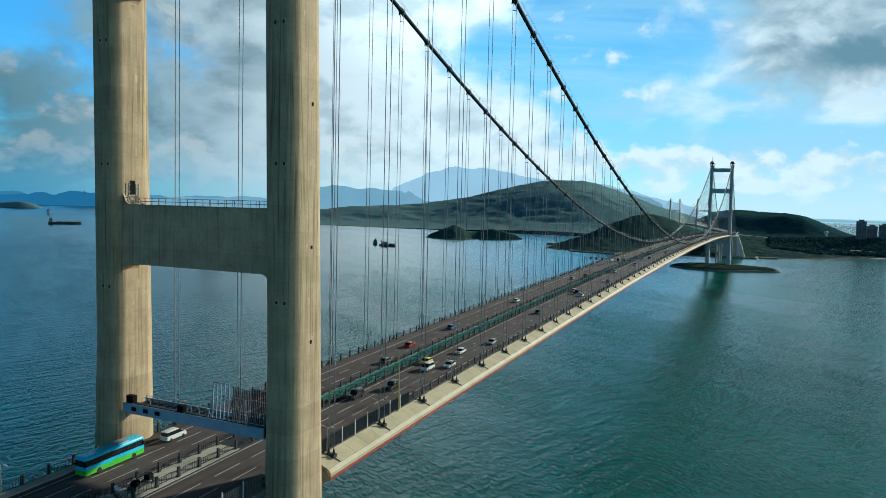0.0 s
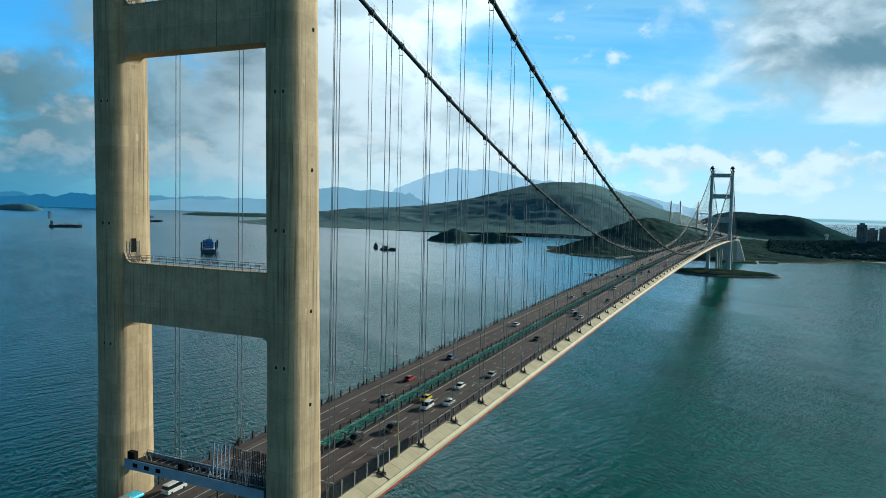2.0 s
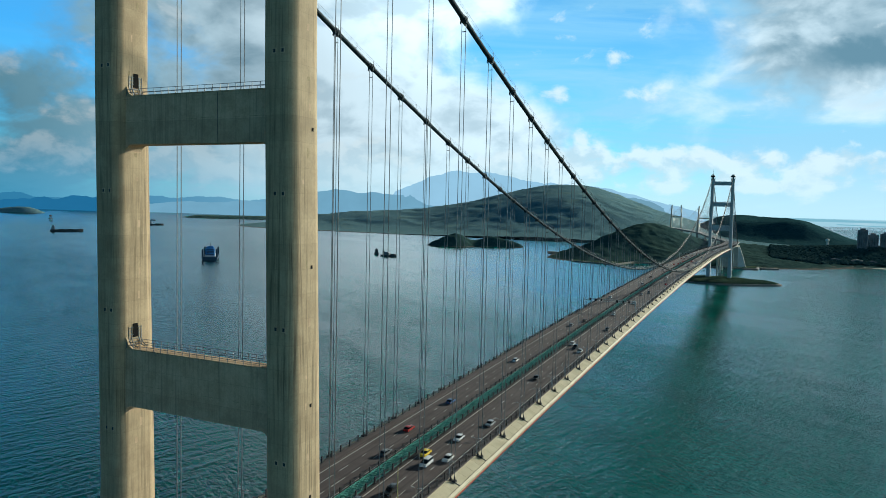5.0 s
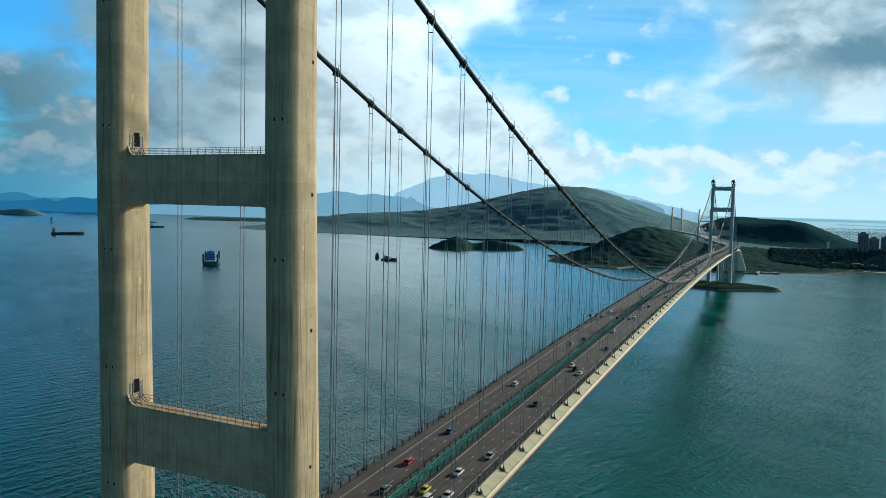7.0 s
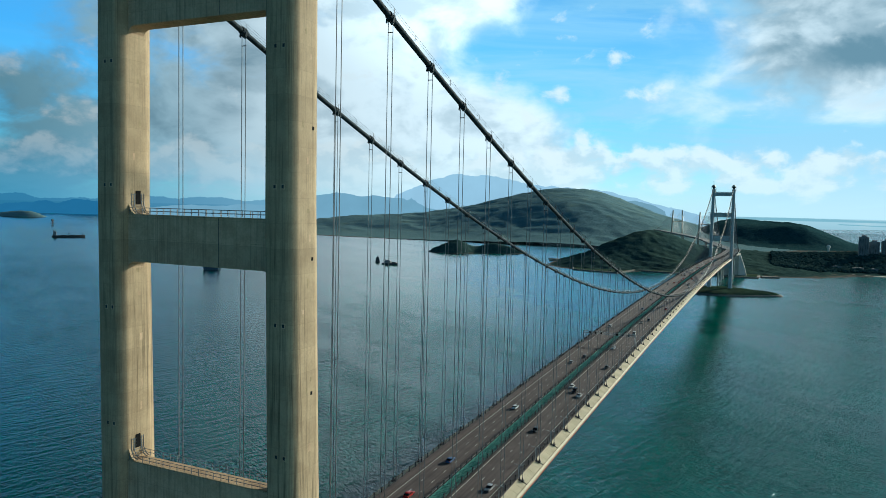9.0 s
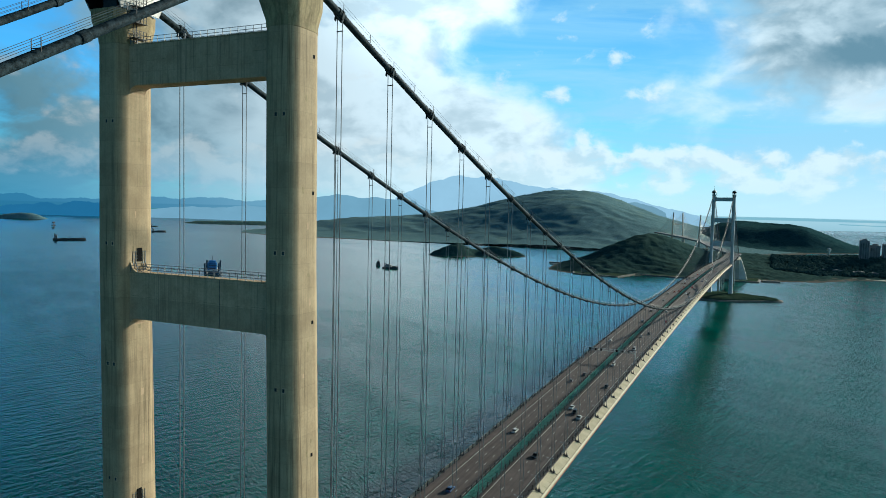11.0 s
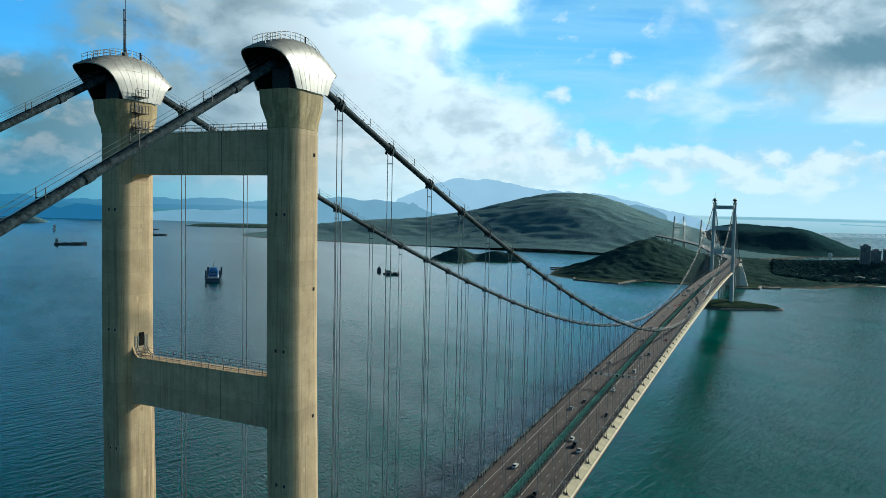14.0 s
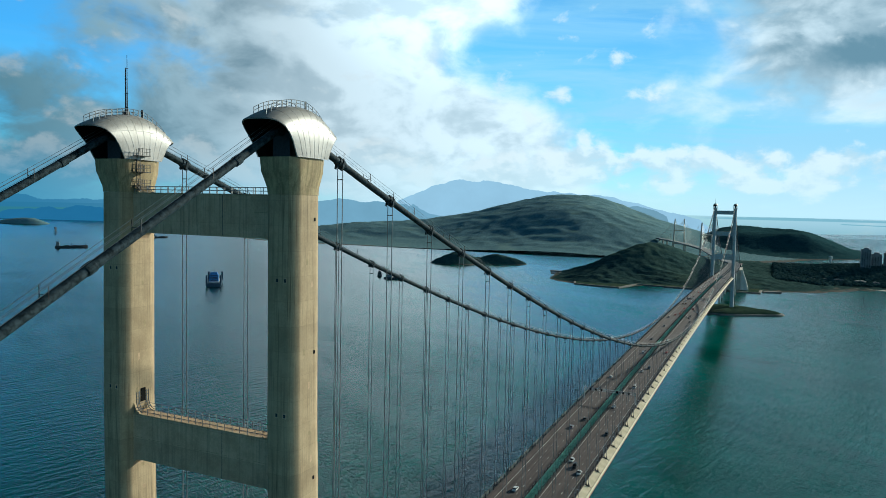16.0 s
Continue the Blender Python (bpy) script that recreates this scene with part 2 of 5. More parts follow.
def water_material():
    m = bpy.data.materials.new("sea_water")
    m.use_nodes = True
    n = Nodes(m.node_tree)
    place = n.add("ShaderNodeNewGeometry").outputs["Position"]
    turned = n.add("ShaderNodeVectorRotate")
    turned.rotation_type = "Z_AXIS"
    n.link(place, turned.inputs["Vector"])
    turned.inputs["Angle"].default_value = radians(36)
    along = n.vec("MULTIPLY", turned.outputs[0], (0.42, 1.0, 1.0))
    rollers = n.add("ShaderNodeVectorRotate")  # long low crests from the open sea
    rollers.rotation_type = "Z_AXIS"
    n.link(place, rollers.inputs["Vector"])
    rollers.inputs["Angle"].default_value = radians(-73)
    swell = n.noise(n.vec("MULTIPLY", rollers.outputs[0], (0.2, 1.0, 1.0)), 0.17, 3.0, 0.5, 0.4)
    chop = n.noise(along, 0.45, 3.0, 0.55, 0.5)
    slick = n.noise(n.vec("MULTIPLY", turned.outputs[0], (0.25, 1.0, 1.0)), 0.006, 4.0, 0.6)
    ripple = n.noise(n.vec("MULTIPLY", turned.outputs[0], (0.5, 1.0, 1.0)), 0.5, 3.0, 0.6)
    height = n.math("ADD", n.math("ADD", n.math("MULTIPLY", swell, 2.2), n.math("MULTIPLY", chop, 1.9)), n.math("MULTIPLY", ripple, 0.9))
    relief = n.add("ShaderNodeBump")
    px, py, pz = n.xyz(place)
    lee = n.ramp(n.math("ADD", py, n.math("MULTIPLY", px, 0.3)), 120.0, 1150.0)
    open_water = n.math("MAXIMUM", n.ramp(lee, 0.0, 1.0, 1.0, 0.24), n.ramp(px, -50.0, 250.0, 0.0, 0.8))  # calmer in the lee of the hills
    gust = n.noise(n.vec("MULTIPLY", turned.outputs[0], (0.3, 1.0, 1.0)), 0.03, 4.0, 0.6, 0.6)  # cat's-paws of wind
    waves = n.math("MULTIPLY", n.ramp(slick, 0.35, 0.6, 0.6, 1.0), n.ramp(gust, 0.35, 0.65, 0.8, 1.2))
    shade_fade = n.ramp(n.math("ADD", n.math("ADD", px, n.math("MULTIPLY", py, 0.6)), n.math("MULTIPLY", slick, 160.0)), -140.0, 280.0)  # falloff of light painted into the water colour, darker and smoother near left
    waves = n.math("MULTIPLY", waves, n.ramp(shade_fade, 0.0, 1.0, 0.7, 1.0))
    n.link(n.math("MULTIPLY", waves, open_water, clamp=True), relief.inputs["Strength"])
    relief.inputs["Distance"].default_value = 0.62
    n.link(height, relief.inputs["Height"])
    b = n.add("ShaderNodeBsdfPrincipled")
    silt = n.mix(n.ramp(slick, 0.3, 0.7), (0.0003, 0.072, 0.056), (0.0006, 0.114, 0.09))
    n.link(n.mix(shade_fade, (0.0002, 0.042, 0.03), silt), b.inputs["Base Color"])
    n.link(n.math("ADD", n.ramp(slick, 0.35, 0.65, 0.05, 0.09), n.math("MULTIPLY", lee, 0.05)), b.inputs["Roughness"])
    b.inputs["IOR"].default_value = 1.333
    b.inputs["Specular IOR Level"].default_value = 0.6
    b.inputs["Subsurface Weight"].default_value = 1.0
    b.inputs["Subsurface Radius"].default_value = (2.0, 18.0, 16.0)
    b.inputs["Subsurface Scale"].default_value = 5.5
    lean = n.vec("SCALE", n.join(0.02, -0.05, 0.0))  # normals leaned in the lee so far water mirrors higher, brighter sky
    n.put(lean.node.inputs["Scale"], lee)
    n.link(n.vec("NORMALIZE", n.vec("ADD", relief.outputs[0], lean)), b.inputs["Normal"])
    n.link(b.outputs[0], n.add("ShaderNodeOutputMaterial").inputs[0])
    return m


def woods_material(name, dark, light, bare, scale=0.05):
    m = bpy.data.materials.new(name)
    m.use_nodes = True
    n = Nodes(m.node_tree)
    place = n.add("ShaderNodeNewGeometry").outputs["Position"]
    clumps = n.noise(place, scale, 5.0, 0.65)
    stands = n.noise(place, scale * 0.1, 4.0, 0.6)
    crowns_tone = n.noise(place, scale * 2.6, 2.0, 0.6)  # single crowns, some dark, some pale
    tone = n.math("ADD", n.math("MULTIPLY", clumps, 0.5), n.math("MULTIPLY", crowns_tone, 0.5))
    colour = n.mix(n.ramp(tone, 0.38, 0.64), dark, light)
    colour = n.mix(n.ramp(stands, 0.52, 0.72, 0.0, 0.6), colour, bare)
    shore = n.math("ADD", n.xyz(place)[2], n.math("MULTIPLY", n.math("SUBTRACT", clumps, 0.5), 5.0))
    colour = n.mix(n.ramp(shore, 1.9, 0.7), colour, (0.15, 0.14, 0.12))  # bare rock along the tide line
    relief = n.add("ShaderNodeBump")
    relief.inputs["Strength"].default_value = 1.0
    relief.inputs["Distance"].default_value = 1.8
    n.link(tone, relief.inputs["Height"])
    b = n.add("ShaderNodeBsdfPrincipled")
    n.link(colour, b.inputs["Base Color"])
    b.inputs["Roughness"].default_value = 0.9
    b.inputs["Specular IOR Level"].default_value = 0.0
    n.link(relief.outputs[0], b.inputs["Normal"])
    n.link(b.outputs[0], n.add("ShaderNodeOutputMaterial").inputs[0])
    return m


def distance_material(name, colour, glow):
    """Hills so far off that only lit air is seen: haze painted in as glow."""
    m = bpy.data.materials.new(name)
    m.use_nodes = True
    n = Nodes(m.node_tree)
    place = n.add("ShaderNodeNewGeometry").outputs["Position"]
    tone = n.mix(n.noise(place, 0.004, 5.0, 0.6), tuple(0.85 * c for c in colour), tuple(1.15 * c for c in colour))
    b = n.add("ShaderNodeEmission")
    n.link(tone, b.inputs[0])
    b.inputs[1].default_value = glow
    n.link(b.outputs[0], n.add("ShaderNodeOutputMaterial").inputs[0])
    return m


CONCRETE = surface("weathered_concrete", (0.42, 0.305, 0.175), (0.59, 0.445, 0.265), 0.85, scale=0.25, fine=3.0, streak=0.85, stain=(0.13, 0.095, 0.05), lifts=3.9)
CONCRETE_RUNS = surface("rain_streaked_concrete", (0.5, 0.345, 0.205), (0.72, 0.525, 0.325), 0.85, scale=0.3, fine=3.0, streak=0.5, stain=(0.14, 0.105, 0.065), lifts=3.9)
CONCRETE_MOSS = surface("mossy_concrete", (0.32, 0.24, 0.13), (0.5, 0.39, 0.215), 0.9, scale=0.5, fine=4.0, streak=0.55, stain=(0.1, 0.088, 0.035), wet=0.03)
CONCRETE_PALE = surface("pale_concrete", (0.42, 0.39, 0.32), (0.56, 0.53, 0.44), 0.85, scale=0.1, fine=1.5, streak=0.4, stain=(0.2, 0.18, 0.14))
# the tower concrete again, with distance haze mixed into its colour
CONCRETE_HAZED = surface("hazed_concrete", (0.4, 0.425, 0.42), (0.53, 0.555, 0.545), 0.85, scale=0.1, fine=1.5, streak=0.3, stain=(0.22, 0.22, 0.2))
HOOD = surface("aluminium_hood", (0.31, 0.3, 0.275), (0.43, 0.415, 0.385), 0.45, 0.12, scale=0.5, fine=4.0, bump=0.05, streak=0.5, stain=(0.23, 0.21, 0.17))
CABLE = surface("painted_cable", (0.003, 0.009, 0.012), (0.055, 0.08, 0.094), 0.65, 0.0, spec=0.06, scale=1.4, fine=4.0, bump=0.4)
STEEL = surface("grey_steel", (0.14, 0.155, 0.165), (0.24, 0.26, 0.27), 0.5, 0.4, scale=1.0)
ROPE = surface("hanger_rope", (0.13, 0.15, 0.16), (0.23, 0.25, 0.26), 0.5, 0.2, scale=1.0)
DARK = surface("dark_steel", (0.02, 0.022, 0.024), (0.05, 0.05, 0.052), 0.6, 0.2, scale=2.0)
ASPHALT = surface("asphalt", (0.072, 0.055, 0.052), (0.128, 0.1, 0.094), 0.85, scale=0.12, fine=5.0, tracks=0.6)
PAINT = surface("road_paint", (0.5, 0.5, 0.46), (0.72, 0.72, 0.66), 0.6, scale=2.0)
FAIRING = surface("cream_fairing", (0.45, 0.395, 0.265), (0.6, 0.53, 0.365), 0.65, spec=0.2, scale=0.2, fine=3.0, bump=0.05, streak=0.2, stain=(0.3, 0.24, 0.14), random_part=0.35)
RED = surface("red_stripe", (0.42, 0.06, 0.03), (0.55, 0.1, 0.06), 0.5)
GREEN_MESH = surface("green_mesh", (0.055, 0.21, 0.18), (0.14, 0.37, 0.32), 0.7, scale=0.5, fine=6.0, random_part=0.3, spec=0.2)
GIRDER_WHITE = surface("pale_blue_girder", (0.26, 0.36, 0.46), (0.36, 0.47, 0.58), 0.5, scale=0.5)
# black parts, and painted shade for hollows and openings
BLACK = surface("black_and_inner_shade", (0.006, 0.006, 0.006), (0.012, 0.012, 0.012), 0.9, bump=0.0, spec=0.1)
ROCK = surface("rubble_rock", (0.12, 0.11, 0.1), (0.26, 0.24, 0.21), 0.9, scale=0.2, fine=0.7, bump=0.5)
# foliage lifted and blued: distance haze is put into the base colour
HAZED_WOODS = woods_material("hazed_hill_woods", (0.12, 0.215, 0.245), (0.2, 0.315, 0.335), (0.22, 0.32, 0.28), 0.085)
# dark foliage with the blue of the haze mixed in
HAZED_DARK_WOODS = woods_material("hazed_dark_woods", (0.022, 0.06, 0.072), (0.045, 0.1, 0.105), (0.055, 0.11, 0.1))
# nearer foliage, its colour lightened a little to imitate haze
ISLET_WOODS = woods_material("islet_woods", (0.035, 0.07, 0.068), (0.065, 0.11, 0.1), (0.08, 0.125, 0.095))
GRASS = woods_material("scrub", (0.03, 0.055, 0.04), (0.06, 0.095, 0.065), (0.1, 0.11, 0.075), 0.12)
# the scrub again, paled by haze painted into its colour
HAZED_SCRUB = woods_material("hazed_scrub", (0.1, 0.17, 0.15), (0.17, 0.25, 0.2), (0.2, 0.27, 0.2), 0.06)
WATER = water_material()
CONCRETE_WHITE = surface("white_concrete", (0.62, 0.61, 0.56), (0.76, 0.75, 0.7), 0.8, scale=0.1, fine=1.0)
SAND = surface("pale_sand", (0.36, 0.32, 0.25), (0.5, 0.46, 0.37), 0.9, scale=0.05, fine=0.6)
BUILDING = surface("grey_render", (0.16, 0.17, 0.17), (0.26, 0.27, 0.27), 0.8, scale=0.1, fine=0.8)
SHIP_DARK = surface("dark_hull", (0.02, 0.03, 0.035), (0.05, 0.06, 0.065), 0.6, scale=0.2)
SHIP_GREY = surface("grey_deckhouse", (0.12, 0.14, 0.15), (0.24, 0.26, 0.27), 0.6, scale=0.2)
SHIP_WHITE = surface("white_deckhouse", (0.4, 0.42, 0.42), (0.6, 0.62, 0.62), 0.5, scale=0.2)
SHIP_NAVY = surface("navy_hull", (0.01, 0.03, 0.06), (0.02, 0.06, 0.1), 0.5, scale=0.2)
SHIP_BLUE = surface("blue_bridge", (0.03, 0.16, 0.42), (0.06, 0.24, 0.55), 0.5, scale=0.2)
PALE_STEEL = surface("pale_steel", (0.38, 0.4, 0.4), (0.52, 0.54, 0.54), 0.5, 0.2, scale=1.0)
STEEL_BLUE = surface("blue_grey_steel", (0.05, 0.075, 0.11), (0.12, 0.16, 0.21), 0.5, 0.3, scale=1.0)
YELLOW_STEEL = surface("pale_yellow_steel", (0.5, 0.4, 0.16), (0.6, 0.5, 0.22), 0.5, 0.0, scale=1.0)
SCREEN = surface("screen_mesh", (0.03, 0.032, 0.035), (0.065, 0.068, 0.072), 0.6, 0.2, scale=1.0)
RUBBER = surface("tyre_rubber", (0.012, 0.012, 0.012), (0.03, 0.03, 0.03), 0.85, scale=4.0)
GLASS = surface("tinted_glass", (0.008, 0.01, 0.012), (0.014, 0.018, 0.02), 0.18, 0.0, scale=1.0, bump=0.0)
LAMP_GLASS = surface("lamp_glass", (0.6, 0.62, 0.65), (0.75, 0.77, 0.8), 0.15, 0.0, bump=0.0)
BUS_BLUE = surface("sky_blue_paint", (0.05, 0.5, 0.75), (0.07, 0.6, 0.85), 0.3, scale=0.5, bump=0.02)
BUS_GREEN = surface("lime_paint", (0.1, 0.5, 0.03), (0.14, 0.6, 0.05), 0.3, scale=0.5, bump=0.02)
CAR_PAINT = {name: surface(name + "_car_paint", tuple(0.88 * c for c in rgb), rgb, 0.28, metal, scale=1.0, bump=0.01) for name, rgb, metal in (
    ("white", (0.78, 0.78, 0.76), 0.0), ("black", (0.015, 0.016, 0.018), 0.0), ("silver", (0.5, 0.51, 0.52), 0.4), ("grey", (0.16, 0.165, 0.17), 0.2),
    ("red", (0.42, 0.025, 0.02), 0.0), ("yellow", (0.8, 0.58, 0.02), 0.0), ("blue", (0.06, 0.12, 0.26), 0.1))}

# ---------------------------------------------------------------- mesh helpers


class Geo:
    """Collects vertices and faces of one mesh."""

    def __init__(self):
        self.v, self.f = [], []

    def box(self, x0, x1, y0, y1, z0, z1):
        k = len(self.v)
        self.v += [(x, y, z) for z in (z0, z1) for x, y in ((x0, y0), (x1, y0), (x1, y1), (x0, y1))]
        self.f += [(k + 3, k + 2, k + 1, k), (k + 4, k + 5, k + 6, k + 7)]
        self.f += [(k + i, k + (i + 1) % 4, k + 4 + (i + 1) % 4, k + 4 + i) for i in range(4)]
        return self

    def loft(self, rings, caps=True, closed=True):
        k, m = len(self.v), len(rings[0])
        for ring in rings:
            self.v += [tuple(p) for p in ring]
        for j in range(len(rings) - 1):
            a, b = k + j * m, k + (j + 1) * m
            for i in range(m if closed else m - 1):
                self.f.append((a + i, a + (i + 1) % m, b + (i + 1) % m, b + i))
        if caps and closed:
            self.f += [tuple(range(k + m - 1, k - 1, -1)), tuple(range(k + (len(rings) - 1) * m, k + len(rings) * m))]
        return self

    def tube(self, points, r, sides=6, caps=True):
        rings = []
        pts = [Vector(p) for p in points]
        for i, p in enumerate(pts):
            way = (pts[min(i + 1, len(pts) - 1)] - pts[max(i - 1, 0)]).normalized()
            side = way.cross(Vector((0, 0, 1)) if abs(way.z) < 0.95 else Vector((0, 1, 0))).normalized()
            top = side.cross(way)
            rr = r[i] if isinstance(r, (list, tuple)) else r
            rings.append([p + rr * (math.cos(a) * side + math.sin(a) * top) for a in (2 * math.pi * k / sides for k in range(sides))])
        return self.loft([ring[::-1] for ring in rings], caps)

    def bar(self, a, b, w=0.1, h=None):
        """A square bar between two points."""
        a, b = Vector(a), Vector(b)
        h = h or w
        way = (b - a).normalized()
        side = way.cross(Vector((0, 0, 1)) if abs(way.z) < 0.95 else Vector((0, 1, 0))).normalized()
        top = side.cross(way)
        ring = lambda p: [p + s * side * w / 2 + u * top * h / 2 for s, u in ((-1, -1), (-1, 1), (1, 1), (1, -1))]
        return self.loft([ring(a), ring(b)])

    def mesh(self, name, material, smooth=0.0):
        data = bpy.data.meshes.new(name)
        data.from_pydata([tuple(p) for p in self.v], [], self.f)
        data.materials.append(material)
        if smooth:
            data.polygons.foreach_set("use_smooth", [True] * len(data.polygons))
            data.set_sharp_from_angle(angle=radians(smooth))
        data.update()
        return data


def part(name, geo, material=None, parent=None, label="", smooth=0.0):
    """One mesh object under a thing or a part; geo may be a finished mesh."""
    data = geo if isinstance(geo, bpy.types.Mesh) else geo.mesh(name, material, smooth)
    ob = new(name, data)
    if parent:
        ob.parent = parent
        if parent.parent is None and parent.data is None:
            ob.matrix_parent_inverse = Matrix.Translation(-parent.location)
    return tagged(ob, label) if label else ob


def thing(name, at, label, category, group="", kind=""):
    ob = new(name)
    ob.empty_display_size = 0.5
    ob.location = at
    return tagged(ob, label, category, group, kind)


def rounded(cx, cy, hx, hy, r, z, n=5):
    """A rectangle with rounded corners, counter-clockwise."""
    ring = []
    for k, (sx, sy) in enumerate(((1, 1), (-1, 1), (-1, -1), (1, -1))):
        for i in range(n + 1):
            a = math.pi / 2 * (k + i / n)
            ring.append((cx + sx * (hx - r) + r * math.cos(a), cy + sy * (hy - r) + r * math.sin(a), z))
    return ring


# ---------------------------------------------------------------- the bridge in numbers
SPAN, CABLE_X, PITCH, FIRST = 1377.0, 18.0, 18.0, 11.8


def road_z(y):
    """Height of the carriageway along the bridge."""
    if 0 <= y <= SPAN:
        return 65.7 + 9.6 * (1 - ((y - SPAN / 2) / (SPAN / 2)) ** 2)
    out = -y if y < 0 else y - SPAN
    return 65.7 - 0.03 * out + 0.00003 * out * out if out < 500 else 58.2


def cable_z(y):
    """Height of the main cable's middle."""
    if y < 0:
        return 202.0 + (0.2 * y + 0.02 * y * y if y > -9.5 else 2.75 + 0.565 * y)
    if y > SPAN:
        s = (y - SPAN) / 355.0
        return 202.0 - 140.0 * s - 40.0 * s * (1 - s)
    return 77.8 + 124.2 * ((y - SPAN / 2) / (SPAN / 2)) ** 2


# ---------------------------------------------------------------- sea and far land
def make_sea():
    geo = Geo()
    radii = [0, 200, 500, 1000, 1800, 2600, 3400, 3700, 4000, 4300, 4600, 5000, 5500, 6200, 7000]
    rings = []
    for r in radii[1:]:
        lift = 38.0 * max(0.0, min(1.0, (r - 3500) / 1500)) ** 2 + max(0.0, r - 5000) * 0.012
        rings.append([(r * math.cos(a), r * math.sin(a), lift) for a in (2 * math.pi * k / 96 for k in range(96))])
    geo.loft(rings, caps=False)
    geo.f.insert(0, tuple(range(96)))
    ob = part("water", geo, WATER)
    tagged(ob, "teal sea with wind ripples and long slicks", "sea", kind="structure")


def gauss(x, y, cx, cy, sx, sy, turn, h):
    c, s = math.cos(turn), math.sin(turn)
    u, v = (x - cx) * c + (y - cy) * s, -(x - cx) * s + (y - cy) * c
    return h * math.exp(-(u / sx) ** 2 - (v / sy) ** 2)


def hill(name, box, step, bumps, material, label, category, rough=6.0, base=-3.0, kind="structure", cut=0.0, canopy=2.2):
    """Land as a height field: a sum of round rises, with ridges, gullies and tree crowns on it."""
    x0, x1, y0, y1 = box
    nx, ny = int((x1 - x0) / step) + 1, int((y1 - y0) / step) + 1
    geo = Geo()
    for j in range(ny):
        for i in range(nx):
            x, y = x0 + i * step, y0 + j * step
            z = base + sum(gauss(x, y, *b) for b in bumps)
            w = max(0.0, min(1.0, z / 30.0))
            if z > cut - 2:
                p = Vector((x, y, 0))
                z += w * (noise.fractal(p / 330.0, 0.9, 2.1, 4) * rough * 1.1 - abs(noise.noise(p / 120.0)) * rough * 1.6 - abs(noise.noise(p / 55.0)) * rough * 0.7)
                z += min(1.0, max(0.0, (z + 1.5) / 4)) * (noise.noise(p / (9.0 + 2.5 * canopy)) * canopy + noise.noise(p / 6.0) * 0.6 * canopy)
            geo.v.append((x, y, z))
    for j in range(ny - 1):
        for i in range(nx - 1):
            a = j * nx + i
            if max(geo.v[k][2] for k in (a, a + 1, a + nx, a + nx + 1)) > -2.0:
                geo.f.append((a, a + 1, a + nx + 1, a + nx))
    ob = part(name, geo, material, smooth=180.0)
    return tagged(ob, label, category, kind=kind)


make_sea()
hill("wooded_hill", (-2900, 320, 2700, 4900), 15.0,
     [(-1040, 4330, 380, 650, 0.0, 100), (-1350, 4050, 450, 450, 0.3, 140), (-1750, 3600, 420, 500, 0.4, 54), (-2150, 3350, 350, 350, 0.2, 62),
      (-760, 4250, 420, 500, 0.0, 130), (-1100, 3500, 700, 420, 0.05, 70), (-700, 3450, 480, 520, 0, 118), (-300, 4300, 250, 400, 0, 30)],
     HAZED_WOODS, "wooded hill across the strait, tinted blue-green by haze", "hill")
hill("headland", (-550, 800, 2900, 4900), 14.0,
     [(-120, 3900, 200, 500, 0, 117), (40, 3900, 200, 480, 0, 19), (200, 3900, 180, 420, 0, 85), (340, 4000, 150, 350, 0, 20), (60, 3500, 260, 150, 0, 30), (220, 3520, 180, 150, 0, 36)],
     HAZED_DARK_WOODS, "low dark wooded headland sloping to the sea", "hill", base=-8.0)
STRAIT_RISES = [(-251, 2010, 110, 130, 0, 72), (-330, 1890, 90, 110, 0, 38), (-170, 2120, 120, 150, 0, 46), (-340, 1770, 90, 60, -0.2, 9), (-150, 1850, 110, 70, 0, 12),
      (40, 1960, 150, 130, 0, 18), (260, 2320, 190, 200, 0, 23), (500, 2290, 260, 200, 0, 29), (380, 2420, 120, 120, 0, 8), (-60, 2350, 200, 260, 0, 36), (-430, 1960, 50, 40, 0, 11)]
hill("strait_island", (-640, 900, 1640, 2900), 8.0,
     STRAIT_RISES,
     ISLET_WOODS, "wooded island with a round green hill", "island", rough=2.0, canopy=4.0)
hill("islet", (-1000, -560, 1900, 2300), 5.0,
     [(-868, 2085, 58, 66, 0, 52), (-762, 2150, 62, 42, 0.5, 42), (-690, 2170, 46, 26, 0.4, 20), (-920, 2040, 40, 28, 0, 16)],
     ISLET_WOODS, "small dark wooded islet with a rocky shore", "islet", rough=1.5, base=-13.0, canopy=3.5)


# hills beyond the strait, so far off that they hardly shift
FAR_RIGHT, FAR_AHEAD, FAR_FROM = Vector((0.908, 0.419, 0)), Vector((-0.4173, 0.9067, 0)), Vector((86, -92, 0))


